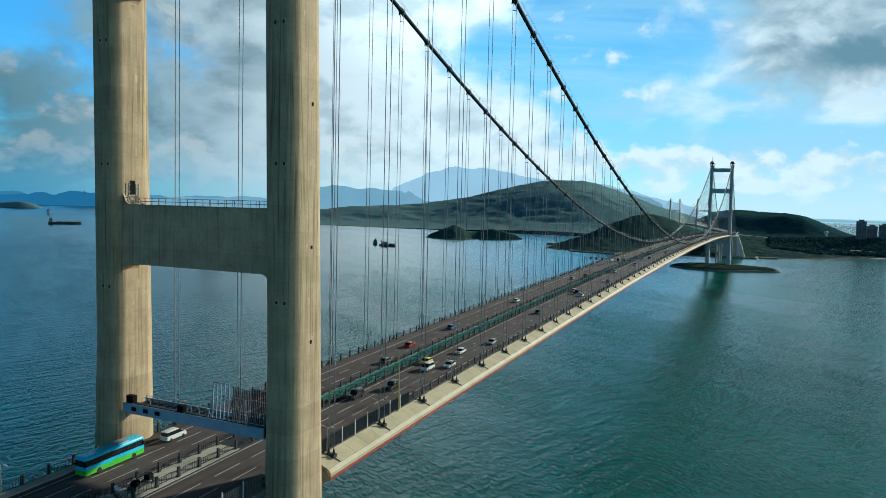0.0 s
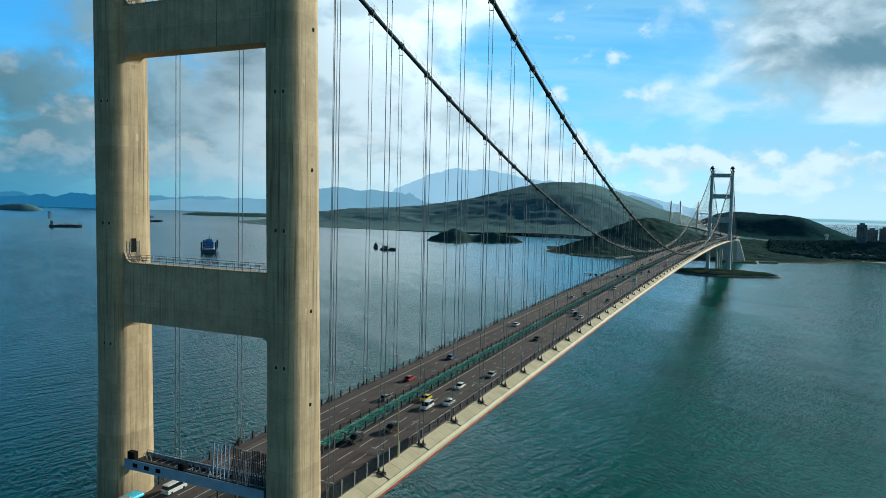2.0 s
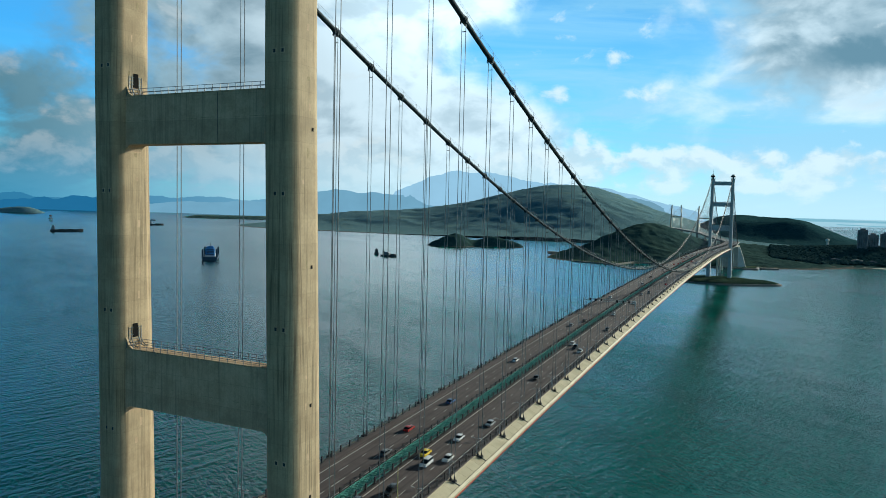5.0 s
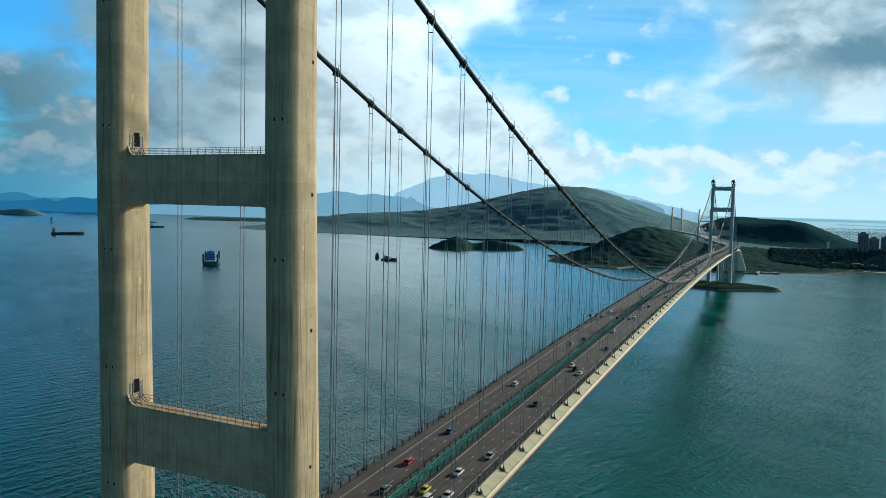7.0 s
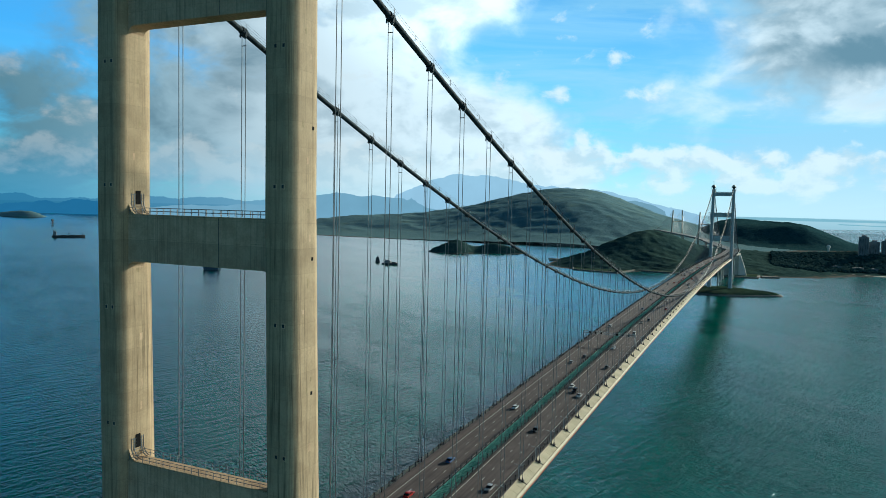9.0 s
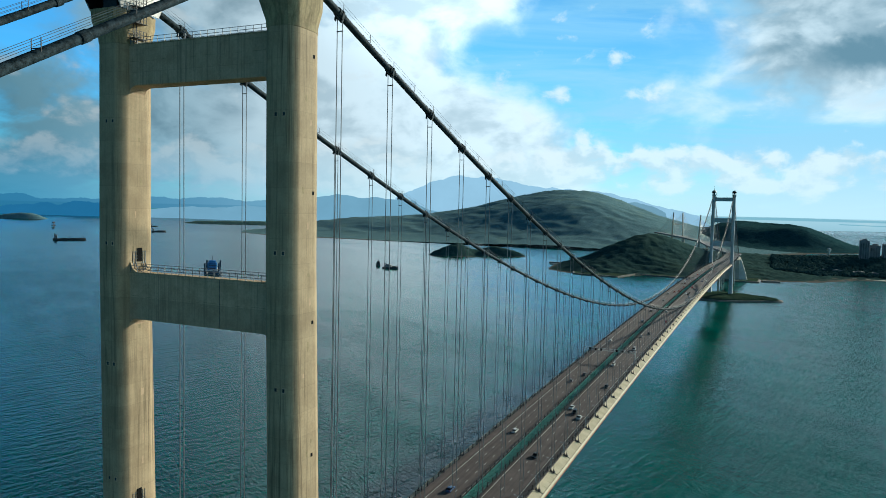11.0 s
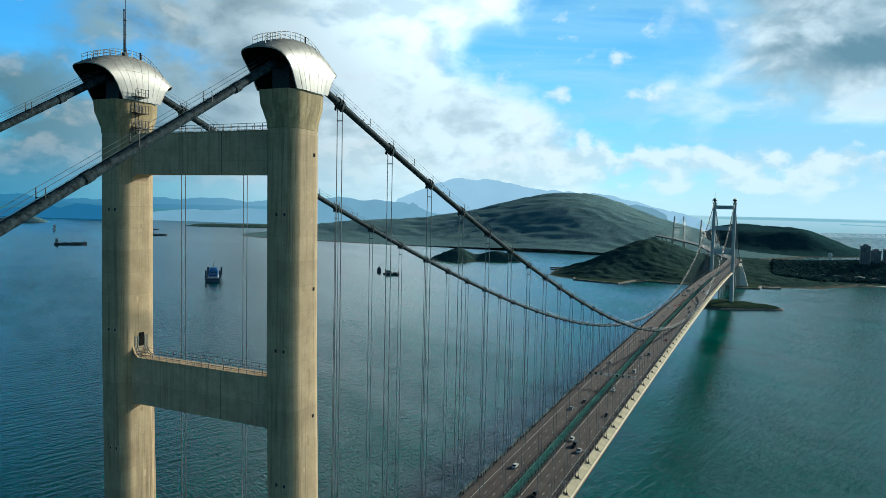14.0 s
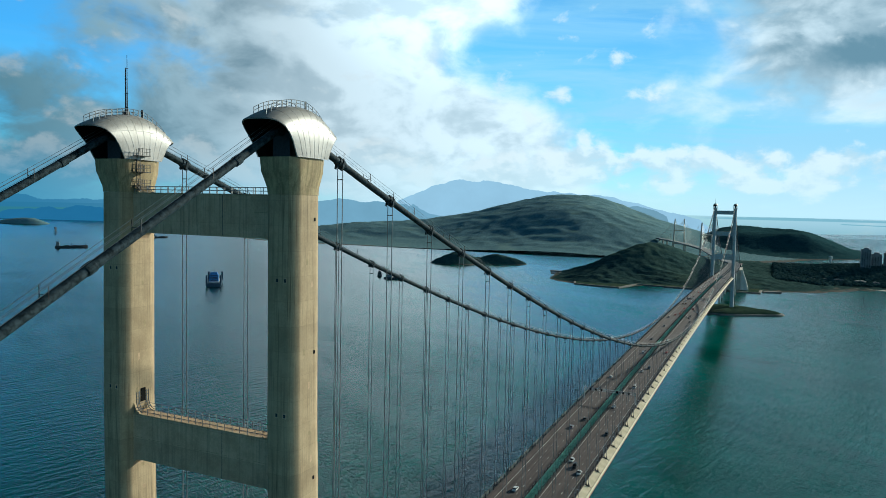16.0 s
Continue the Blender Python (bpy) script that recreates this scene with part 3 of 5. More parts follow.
def far_range(name, depth, span, bumps, base, colour, seed, label, jag=1.0):
    """A blue ridge on the horizon: a thin strip of slopes with a broken crest."""
    geo, count = Geo(), 160
    rows = [[], [], []]
    for i in range(count + 1):
        u = span[0] + (span[1] - span[0]) * i / count
        edge = min(1.0, 16 * i / count, 16 * (count - i) / count)
        if len(bumps[0]) == 2:  # a crest line: place along the ridge and height over the sea
            k = max(0, min(len(bumps) - 2, sum(1 for c, h in bumps if c <= u) - 1))
            f = max(0.0, min(1.0, (u - bumps[k][0]) / (bumps[k + 1][0] - bumps[k][0])))
            z = bumps[k][1] + (bumps[k + 1][1] - bumps[k][1]) * f - base
        else:
            z = sum(h * math.exp(-((u - c) / w) ** 2) for c, w, h in bumps)
        z += noise.fractal(Vector((u / 130.0, seed, 0)), 0.7, 2.2, 6) * (11 + 0.08 * z) * jag
        z = max(2.0, z) * edge
        p = FAR_FROM + FAR_RIGHT * u + FAR_AHEAD * depth
        for row, (d, f) in zip(rows, ((-60, 0.0), (0, 0.55), (60, 1.0))):
            q = p + FAR_AHEAD * d
            row.append((q.x, q.y, base + z * f - (6 if f == 0 else 0)))
    geo.loft(rows, caps=False, closed=False)
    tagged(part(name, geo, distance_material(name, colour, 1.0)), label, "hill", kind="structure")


# each ridge's colour is haze, given off as glow
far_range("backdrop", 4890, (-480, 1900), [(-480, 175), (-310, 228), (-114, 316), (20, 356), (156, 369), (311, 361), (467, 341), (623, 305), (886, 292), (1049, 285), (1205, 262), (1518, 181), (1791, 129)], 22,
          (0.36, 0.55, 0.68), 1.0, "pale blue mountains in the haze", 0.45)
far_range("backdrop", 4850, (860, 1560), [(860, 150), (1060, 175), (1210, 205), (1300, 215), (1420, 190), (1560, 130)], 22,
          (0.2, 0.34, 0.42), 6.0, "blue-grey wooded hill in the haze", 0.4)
far_range("backdrop", 4820, (-3300, -1950), [(-2480, 110, 42), (-2950, 150, 30), (-2720, 110, 28), (-2250, 200, 40), (-2600, 700, 62)], 30, (0.03, 0.15, 0.29), 2.0, "hills along the far coast in a deep blue haze tint")
far_range("backdrop", 4860, (-2700, 500), [(-2700, 50), (-2300, 80), (-2000, 96), (-1800, 118), (-1600, 112), (-1350, 138), (-1150, 110), (-962, 179), (-860, 205), (-731, 223), (-576, 208), (-382, 200), (-150, 200), (100, 170), (500, 90)], 26, (0.21, 0.38, 0.49), 3.0, "hazy blue hills along the far coast", 0.4)

# ---------------------------------------------------------------- towers
BEAMS = ((98.5, 108.6), (144.4, 152.5), (185.0, 191.8))
LEG_LEAN = 0.7 / 122.0


def leg_x(z):
    return 18.7 - (z - 70.0) * LEG_LEAN


def leg_y(z):
    return -1.4 * max(0.0, min(1.0, (z - 85.0) / 70.0))


def railing(name, parent, a, b, every=1.5, height=1.1, thick=0.07, rails=(0.55, 1.1), material=None, label=""):
    """Rails between two points with a row of posts; the posts hang under the rail part."""
    material = material or STEEL
    a, b = Vector(a), Vector(b)
    geo = Geo()
    for h in rails:
        geo.bar(a + Vector((0, 0, h)), b + Vector((0, 0, h)), thick)
    rail = part(name, geo, material, parent, label)
    count = max(1, round((b - a).length / every))
    data = Geo().box(-thick * 0.6, thick * 0.6, -thick * 0.6, thick * 0.6, 0, height).mesh("post", material)
    for i in range(count + 1):
        ob = new("post", data)
        ob.parent = rail
        ob.location = a.lerp(b, i / count)
    return rail


SADDLE_Y = -1.5


def hood_point(s, th, grow=1.0):
    """A saddle cover: a barrel vault along the cable, longest at its ridge."""
    c, sn = math.cos(th), max(math.sin(th), 0.0)
    reach = 4.0 + (5.3 if s < 0 else 4.4) * sn ** 0.8
    x = 3.95 * math.copysign(abs(c) ** (0.6 + 0.1 * s * s), c) * (1.0 + (0.16 if s < 0 else 0.08) * s * s * abs(math.sin(2 * th))) * grow * (1.0 - 0.05 * s * s)
    drop = 2.6 if s < 0 else 4.6
    rise = (7.95 - drop * abs(s * sn ** 0.5) ** 2.2) * sn ** 0.66 * grow
    return Vector((x, s * reach, rise))


def make_hood(tower, cx):
    base = Vector((cx, SADDLE_Y, 197.7))
    outer, inner, seams = Geo(), Geo(), Geo()
    ns, nt = 16, 18
    grid = lambda grow: [[base + hood_point(-1 + 2 * j / ns, math.pi * i / nt, grow) for i in range(nt + 1)] for j in range(ns + 1)]
    outer.loft(grid(1.0), caps=False, closed=False)
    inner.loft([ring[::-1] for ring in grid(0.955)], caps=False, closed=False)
    for s in (-1, 1):  # rolled rims at both mouths
        outer.tube([base + hood_point(s, math.pi * i / nt, 0.98) for i in range(nt + 1)], 0.09, 6)
    hood = part("saddle_hood", outer, HOOD, tower, "silver metal saddle hood with panel seams", smooth=40)
    # inner face coloured black in place of the shade under the hood
    part("lining", inner, BLACK, hood, "inside of the hood, painted black for its shade", smooth=40)
    for k in range(1, 8):  # standing seams between the sheets
        s = -0.92 + 1.84 * k / 8
        seams.tube([base + hood_point(s, math.pi * i / nt, 1.001) for i in range(nt + 1)], 0.02, 4)
    for th in (0.33, 0.67):
        for side in (0, 1):
            a = math.pi * th / 2 if not side else math.pi - math.pi * th / 2
            seams.tube([base + hood_point(-1 + 2 * j / ns, a, 1.001) for j in range(ns + 1)], 0.02, 4)
    part("seam", seams, HOOD, hood)
    for off in (-0.16, 0.16):
        rails = Geo()
        top = [base + hood_point(-0.88 + 1.76 * j / 14, math.pi / 2 + off, 1.0) for j in range(15)]
        for h in (0.55, 1.05):
            rails.tube([p + Vector((0, 0, h)) for p in top], 0.045, 4)
        rail = part("roof_railing", rails, STEEL, tower)
        post = Geo().box(-0.045, 0.045, -0.045, 0.045, -0.1, 1.1).mesh("post", STEEL)
        for p in top:
            ob = new("post", post)
            ob.parent, ob.location = rail, p
    # saddle block and cable throat inside
    part("saddle", Geo().box(cx - 1.6, cx + 1.6, -4.6, 2.0, 197.7, 201.5), DARK, tower)


def leg_ring(cx, cy, hx, hy, z, cut_x=0.85, cut_y=1.75, soft=0.32):
    """A leg's outline: a rectangle with long slanted corners, every edge a little rounded."""
    pts = [(hx, -hy + cut_y), (hx, hy - cut_y), (hx - cut_x, hy), (-hx + cut_x, hy), (-hx, hy - cut_y), (-hx, -hy + cut_y), (-hx + cut_x, -hy), (hx - cut_x, -hy)]
    ring = []
    for i, p in enumerate(pts):
        p = Vector(p)
        a, b = (Vector(pts[j % 8]) - p for j in (i - 1, i + 1))
        q, r = p + a.normalized() * soft, p + b.normalized() * soft
        ring += [q, (q + r + 2 * p) / 4, r]
    return [(cx + p.x, cy + p.y, z) for p in ring]


def make_tower():
    tower = thing("bridge_tower", (0, 0, 0), "tall weathered concrete bridge tower with two legs and crossbeams", "tower", "bridge towers")
    for side in (-1, 1):
        rings = []
        for z, hx, hy, r in ((-6, 4.0, 7.5, 1.6), (40, 3.2, 5.1, 1.5), (85, 2.87, 4.35, 1.45), (110, 2.87, 4.2, 1.45), (135, 2.87, 4.05, 1.45), (155, 2.87, 3.95, 1.45), (192.0, 2.87, 3.85, 1.45)):
            rings.append(leg_ring(side * leg_x(z), leg_y(z), hx, hy, z))
        part("leg", Geo().loft(rings), CONCRETE, tower, smooth=50)
        cap = [leg_ring(side * 18, cy, hx, hy, z, 0.85, 1.8, 0.2) for z, cy, hx, hy, r in
               ((192.03, -1.4, 2.9, 3.9, 1.4), (193.0, -1.45, 2.95, 3.92, 1.3), (195.6, -1.7, 3.5, 4.5, 1.0), (197.7, -1.75, 3.6, 4.6, 1.0))]
        part("capital", Geo().loft(cap), CONCRETE_MOSS, tower, "flared concrete leg head stained by run-off", smooth=30)
        part("foot", Geo().loft([rounded(side * 19.2, 0, 6.5, 10, 2, z) for z in (-8, 4.5)]), CONCRETE_PALE, tower)
        make_hood(tower, side * CABLE_X)
        # small square openings in the leg's faces; dark plates paint the shade inside
        for z in (73.5, 94.5, 115.6, 136.4, 157.7, 178.8):
            for dx in (-0.75, 0.75):
                for sy in (-1, 1):
                    cx, y = side * leg_x(z) + dx + 0.6, leg_y(z) + sy * (4.35 - 0.5 * min(1.0, max(0.0, (z - 85) / 90)) + 0.02)
                    frame_geo = Geo()
                    for x0, x1, z0, z1 in ((-0.42, -0.28, -0.42, 0.42), (0.28, 0.42, -0.42, 0.42), (-0.28, 0.28, 0.28, 0.42), (-0.28, 0.28, -0.42, -0.28)):
                        frame_geo.box(cx + x0 * 0.8, cx + x1 * 0.8, y - 0.05, y + 0.05, z + z0, z + z1)
                    opening = part("window", frame_geo, CONCRETE_RUNS, tower)
                    part("recess", Geo().box(cx - 0.2, cx + 0.2, y - 0.035, y + 0.035, z - 0.26, z + 0.26), DARK, opening)
        for z in (88.0, 102.9, 125.0, 146.5, 167.0, 188.2):
            x = side * (leg_x(z) + 2.88)
            part("vent", Geo().box(x - 0.05, x + 0.05, 0.0, 0.42, z - 0.28, z + 0.28), BLACK, tower)
        mend = random.Random(7 + side)
        for k in range(15):  # mended spots, squares of fresher mortar on the faces
            z, w, h = 90 + 6.6 * k + mend.uniform(-2.6, 2.6), mend.uniform(0.3, 0.7), mend.uniform(0.5, 1.6)
            y = leg_y(z) + mend.uniform(-1.2, 1.2)
            x = side * leg_x(z) + 2.87
            part("mortar_patch", Geo().box(x - 0.05, x + 0.012, y - w / 2, y + w / 2, z - h / 2, z + h / 2), mend.choice((CONCRETE_RUNS, CONCRETE_RUNS, CONCRETE_MOSS)), tower)
    for k, (z0, z1) in enumerate(((48.0, 56.0), *BEAMS)):
        xe = leg_x((z0 + z1) / 2) - 2.8
        haunch = [(1.5 * (1 - math.cos(a)), -1.5 * (1 - math.sin(a))) for a in (math.pi / 2 * i / 5 for i in range(6))]
        prof = [(-xe + u, z0 + v) for u, v in haunch] + [(xe - u, z0 + v) for u, v in haunch[::-1]] + [(xe, z1), (-xe, z1)]
        front, back = (-3.1, 0.3) if k else (-4.0, 4.0)
        beam = part("crossbeam", Geo().loft([[(x, y, z) for x, z in prof][::-1] for y in (back, front)]), CONCRETE_RUNS, tower)
        if k:
            for i in range(9):  # the ragged pour line half-way up, in short stretches
                x0 = -xe + 0.4 + (2 * xe - 0.8) * i / 9
                dz = 0.06 * math.sin(2.3 * i + k)
                part("joint", Geo().box(x0, x0 + (2 * xe - 0.8) / 9 * (0.55 + 0.3 * math.sin(1.7 * i)), front - 0.02, front - 0.005, z0 + 4.06 + dz, z0 + 4.11 + dz), CONCRETE_MOSS, beam)
            if k > 1:
                part("joint", Geo().box(5.0, 5.09, front - 0.03, front - 0.005, z0 + 0.05, z1), DARK, beam)
            part("kerb", Geo().box(-xe, xe, front - 0.12, front + 0.25, z1 + 0.004, z1 + 0.22), CONCRETE, beam)
            for y in (front + 0.05, back - 0.1):
                railing("railing", tower, (-xe + 0.3, y, z1 + 0.2), (xe - 0.3, y, z1 + 0.2), 1.6)
            # service door with caged ladder at the leg's inner face
            part("service_door", Geo().box(-xe - 0.1, -xe + 0.25, -1.45, -0.5, z1 + 1.9, z1 + 4.3), BLACK, tower, "dark steel service door over a landing")
            for y in (-2.4, -1.8, -0.2, 0.3):
                part("ladder_hoop", Geo().tube([(-xe + 0.1 + 1.6 * (1 - math.sin(a)), y, z1 + 0.2 + 2.2 * (1 - math.cos(a))) for a in (math.pi / 2 * i / 6 for i in range(7))], 0.08, 5), STEEL, tower)
                part("ladder_stile", Geo().bar((-xe + 0.15, y, z1 + 2.2), (-xe + 0.15, y, z1 + 3.8), 0.09), STEEL, tower)
            for h in (0.5, 1.0, 1.6, 2.4, 3.0, 3.6):
                part("ladder_rung", Geo().bar((-xe + 0.2, -2.4, z1 + h), (-xe + 0.2, 0.3, z1 + h), 0.07), STEEL, tower)
            part("fillet", Geo().loft([[(-xe, y, z1), (-xe + 2.0, y, z1), (-xe + 0.7, y, z1 + 0.7), (-xe, y, z1 + 2.2)] for y in (-3.0, -2.6)]), CONCRETE, tower)
    # lightning mast and caged stair on one leg head
    mast = Geo()
    mast.tube([(-18.3, -1.8, 205.2), (-18.3, -1.8, 214.0)], [0.16, 0.1], 6)
    mast.tube([(-17.9, -1.8, 205.2), (-17.95, -1.8, 216.2)], [0.1, 0.04], 6)
    for h in (207, 209.5, 212, 213.8):
        mast.bar((-18.5, -1.8, h), (-17.7, -1.8, h), 0.09)
    mast.box(-18.75, -17.75, -2.2, -1.4, 205.0, 206.3)
    part("mast", mast, DARK, tower, "thin dark lattice mast with an aerial")
    stair = Geo()
    x = -14.4
    for z in (193.0, 195.6, 198.4):
        stair.box(x - 0.1, x + 1.5, -3.9, -1.2, z - 0.1, z)
        for dx in (0.0, 1.4):
            for dy in (-3.8, -2.9, -2.0, -1.3):
                stair.bar((x + dx, dy, z), (x + dx, dy, z + 1.3), 0.08)
            for h in (0.6, 1.2):
                stair.bar((x + dx, -3.9, z + h), (x + dx, -1.2, z + h), 0.07)
    for dy in (-3.2, -2.5):
        stair.bar((x + 0.3, dy, 191.8), (x + 0.3, dy, 199.6), 0.1)
    for h in range(14):
        stair.bar((x + 0.3, -3.2, 192 + h * 0.5), (x + 0.3, -2.5, 192 + h * 0.5), 0.05)
    part("access_stair", stair, DARK, tower, "dark steel access stair with cages")
    for sx in (-1, 1):
        part("beacon", Geo().tube([(sx * 18, 1.5, 205.6), (sx * 18, 1.5, 207.0)], 0.18, 6), DARK, tower)
    return tower


near_tower = make_tower()
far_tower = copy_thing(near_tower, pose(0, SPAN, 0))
tagged(far_tower, "tall concrete bridge tower, tinted pale by haze, standing on a low island", "tower", "bridge towers")
# the far tower's concrete is recoloured paler to stand for haze
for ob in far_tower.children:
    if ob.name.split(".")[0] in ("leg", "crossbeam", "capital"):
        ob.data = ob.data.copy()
        ob.data.materials[0] = CONCRETE_HAZED


# ---------------------------------------------------------------- cables and hangers
def hanger_rows():
    ys = [FIRST + PITCH * i for i in range(76)]
    return [y for y in ys if y < SPAN - 8]


def make_cable(side):
    x = side * CABLE_X
    cable = thing("main_cable", (x, 0, 202), "thick dark grey main cable with bands and hand ropes", "cable", "main cables")
    ys = [-236 + 12 * i for i in range(19)] + [-6, 0, 6] + [11.8 + 9 * i for i in range(152)] + [1377 + 12 * i for i in range(31)]
    line = [(x, y, cable_z(y) - (0.9 if abs(y) < 1 or abs(y - SPAN) < 1 else 0)) for y in ys]
    part("strand", Geo().tube(line, 0.62, 10), CABLE, cable, smooth=50)
    for dx in (-0.75, 0.75):
        rope = Geo()
        for h in (1.15, 1.75):
            rope.tube([(x + dx, y, cable_z(y) + h) for y in ys if -230 < y < 1500], 0.028, 4)
        part("hand_rope", rope, STEEL, cable)
    band = Geo()
    band.tube([(0, -0.95, 0), (0, 0.95, 0)], 0.78, 10)
    band.box(-0.16, 0.16, -0.95, 0.95, -1.0, -0.7).box(-0.2, 0.2, -0.9, 0.9, 0.7, 0.95)
    band.box(-0.85, -0.68, -0.25, 0.25, -1.05, 0.5).box(0.68, 0.85, -0.25, 0.25, -1.05, 0.5)
    band_data = band.mesh("cable_band", CABLE)
    post = Geo()
    for dx in (-0.75, 0.75):
        post.bar((dx, 0, 0.3), (dx, 0, 1.8), 0.08)
    post.bar((-0.75, 0, 0.75), (0.75, 0, 0.75), 0.08)
    post_data = post.mesh("rope_post", DARK)
    spots = hanger_rows()
    collar_data = Geo().tube([(0, -0.7, 0), (0, -0.6, 0), (0, 0.6, 0), (0, 0.7, 0)], [0.64, 0.72, 0.72, 0.64], 12).mesh("collar", CABLE)
    for y in spots + [-14.5 - 24 * i for i in range(9)]:
        ob = new("cable_band", band_data) if y > 0 else new("collar", collar_data)
        slope = math.atan((cable_z(y + 1) - cable_z(y - 1)) / 2)
        ob.parent = cable
        ob.matrix_parent_inverse = Matrix.Translation(-cable.location)
        ob.matrix_basis = pose(x, y, cable_z(y), math.degrees(slope))
    for y in sorted(spots + [s + 9 for s in spots] + [-20.0 - 12 * i for i in range(17)]):
        ob = new("rope_post", post_data)
        ob.parent = cable
        ob.matrix_parent_inverse = Matrix.Translation(-cable.location)
        ob.matrix_basis = pose(x, y, cable_z(y))


def make_hangers(side):
    x = side * CABLE_X
    foot = Geo()
    foot.box(-0.42, 0.42, -0.5, 0.5, -0.35, 0.2)
    foot.tube([(0, 0, 0.15), (0, 0, 1.1)], [0.3, 0.14], 6)
    foot_data = foot.mesh("socket", DARK)
    for y in hanger_rows() + [SPAN + 20 + 18 * i for i in range(17)]:
        top, low = cable_z(y) - 0.6, road_z(y) - 0.35
        if top - low < 0.6:
            continue
        ob = thing("hanger", (x, y, low), "pair of thin grey steel suspender ropes", "cable", "hangers")
        for dx in (-0.52, 0.52):
            part("rope", Geo().tube([(x + dx, y, low), (x + dx, y, top)], 0.085, 6, caps=False), ROPE, ob, smooth=80)
            sock = new("socket", foot_data)
            sock.parent, sock.location = ob, (dx, 0, 0)
        if top - low > 8:
            part("spreader", Geo().bar((x - 0.6, y, top - 2.2), (x + 0.6, y, top - 2.2), 0.16), DARK, ob)


for s in (-1, 1):
    make_cable(s)
    make_hangers(s)


# ---------------------------------------------------------------- deck
def sweep(section, y0, y1, step=18.0, closed=True):
    """A cross-section (x, height above the road) drawn along the deck."""
    count = max(1, round((y1 - y0) / step))
    rings = []
    for i in range(count + 1):
        y = y0 + (y1 - y0) * i / count
        rings.append([(x, y, road_z(y) + h) for x, h in section])
    return rings


def slab(x0, x1, h0, h1, y0, y1, step=18.0):
    return Geo().loft(sweep([(x0, h0), (x0, h1), (x1, h1), (x1, h0)], y0, y1, step))


deck = thing("bridge_deck", (0, 0, 0), "long suspended motorway deck with cream edge fairings", "bridge deck", kind="structure")
Y0, Y1 = -260.0, SPAN + 520.0
girder = [(-16.6, -0.35), (16.6, -0.35), (16.9, -1.2), (13.0, -7.4), (-13.0, -7.4), (-16.9, -1.2)]
part("girder", Geo().loft(sweep(girder, Y0, Y1)), STEEL, deck, "grey steel box girder")
for a, b in ((-14.3, -2.6), (2.6, 14.3)):
    part("carriageway", slab(a, b, -0.3, 0.0, Y0, Y1), ASPHALT, deck, "dark brownish asphalt carriageway")
for a, b in ((-16.9, -14.3), (14.3, 16.9)):
    part("verge", slab(a, b, -0.33, 0.16, Y0, Y1), ASPHALT, deck)
part("median", slab(-2.6, 2.6, -0.3, 0.1, Y0, 6.0), CONCRETE_PALE, deck)
part("median_grating", slab(-2.5, 2.5, -0.3, -0.05, 6.0, Y1), DARK, deck)


def stripe(x, w, y0, y1, dash=0.0, gap=0.0):
    geo = Geo()
    y = y0
    while y < y1:
        e = min(y + (dash or 18.0), y1)
        k = len(geo.v)
        geo.v += [(x - w / 2, y, road_z(y) + 0.012), (x + w / 2, y, road_z(y) + 0.012), (x + w / 2, e, road_z(e) + 0.012), (x - w / 2, e, road_z(e) + 0.012)]
        geo.f.append((k, k + 1, k + 2, k + 3))
        y = e + gap
    return geo


for edges, lanes in (((-13.4, -3.0), (-9.9, -6.4)), ((3.3, 14.0), (7.0, 10.55))):
    for x in edges:
        part("edge_line", stripe(x, 0.2, Y0, Y1), PAINT, deck)
    for x in lanes:
        part("lane_line", stripe(x, 0.17, Y0 + 2.8, 62.0, 6.0, 3.0), PAINT, deck)
        part("lane_line", stripe(x, 0.18, 68.7, Y1, 2.2, 6.8), PAINT, deck)

# cream fairings: sloped panels outside the parapets, a lip and a red line under the nose
panel = Geo()
for x0, h0, x1, h1 in ((16.9, -0.1, 19.85, -1.3),):
    panel.loft([[(x0, y, h0), (x1, y, h1), (x1 - 0.06, y, h1 - 0.12), (x0 - 0.06, y, h0 - 0.12)][::-1] for y in (-2.22, 2.22)])
panel_data = panel.mesh("fairing_panel", FAIRING)
for side in (-1, 1):
    mine = thing("edge_fairing", (0, 0, 0), "cream painted steel edge fairing with a red underline", "fairing", "edge fairings", "structure")
    count = int((SPAN - 16) / 4.5)
    for i in range(count):
        y = 8.0 + 4.5 * (i + 0.5)
        slope = math.degrees(math.atan((road_z(y + 1) - road_z(y - 1)) / 2))
        ob = new("fairing_panel", panel_data)
        ob.parent = mine
        ob.matrix_basis = pose(0, y, road_z(y), slope * side, 0, 0 if side > 0 else 180)
    lip = [(19.93, -1.36), (20.05, -1.36), (20.5, -1.95), (20.5, -2.5), (20.2, -2.6), (19.5, -1.8)]
    red = [(20.44, -2.56), (20.54, -2.56), (20.4, -3.1), (20.1, -3.1)]
    under = [(16.8, -0.25), (19.6, -1.5), (20.3, -2.6), (20.15, -3.2), (16.7, -5.5)]
    for name, sec, m in (("lip", lip, FAIRING), ("red_line", red, RED), ("core", under, STEEL)):
        ring = [(side * x, h) for x, h in sec]
        part(name, Geo().loft(sweep(ring if side < 0 else ring[::-1], 8.0, SPAN - 8)), m, mine)
    rib_data = Geo().loft([[(17.2, y, -0.05), (19.95, y, -1.19), (19.95, y, -1.45), (17.2, y, -0.35)] for y in (-0.04, 0.04)]).mesh("rib", STEEL)
    for y in hanger_rows():
        ob = new("rib", rib_data)
        ob.parent = mine
        ob.matrix_basis = pose(0, y, road_z(y) + 0.03, 0, 0, 0 if side > 0 else 180)
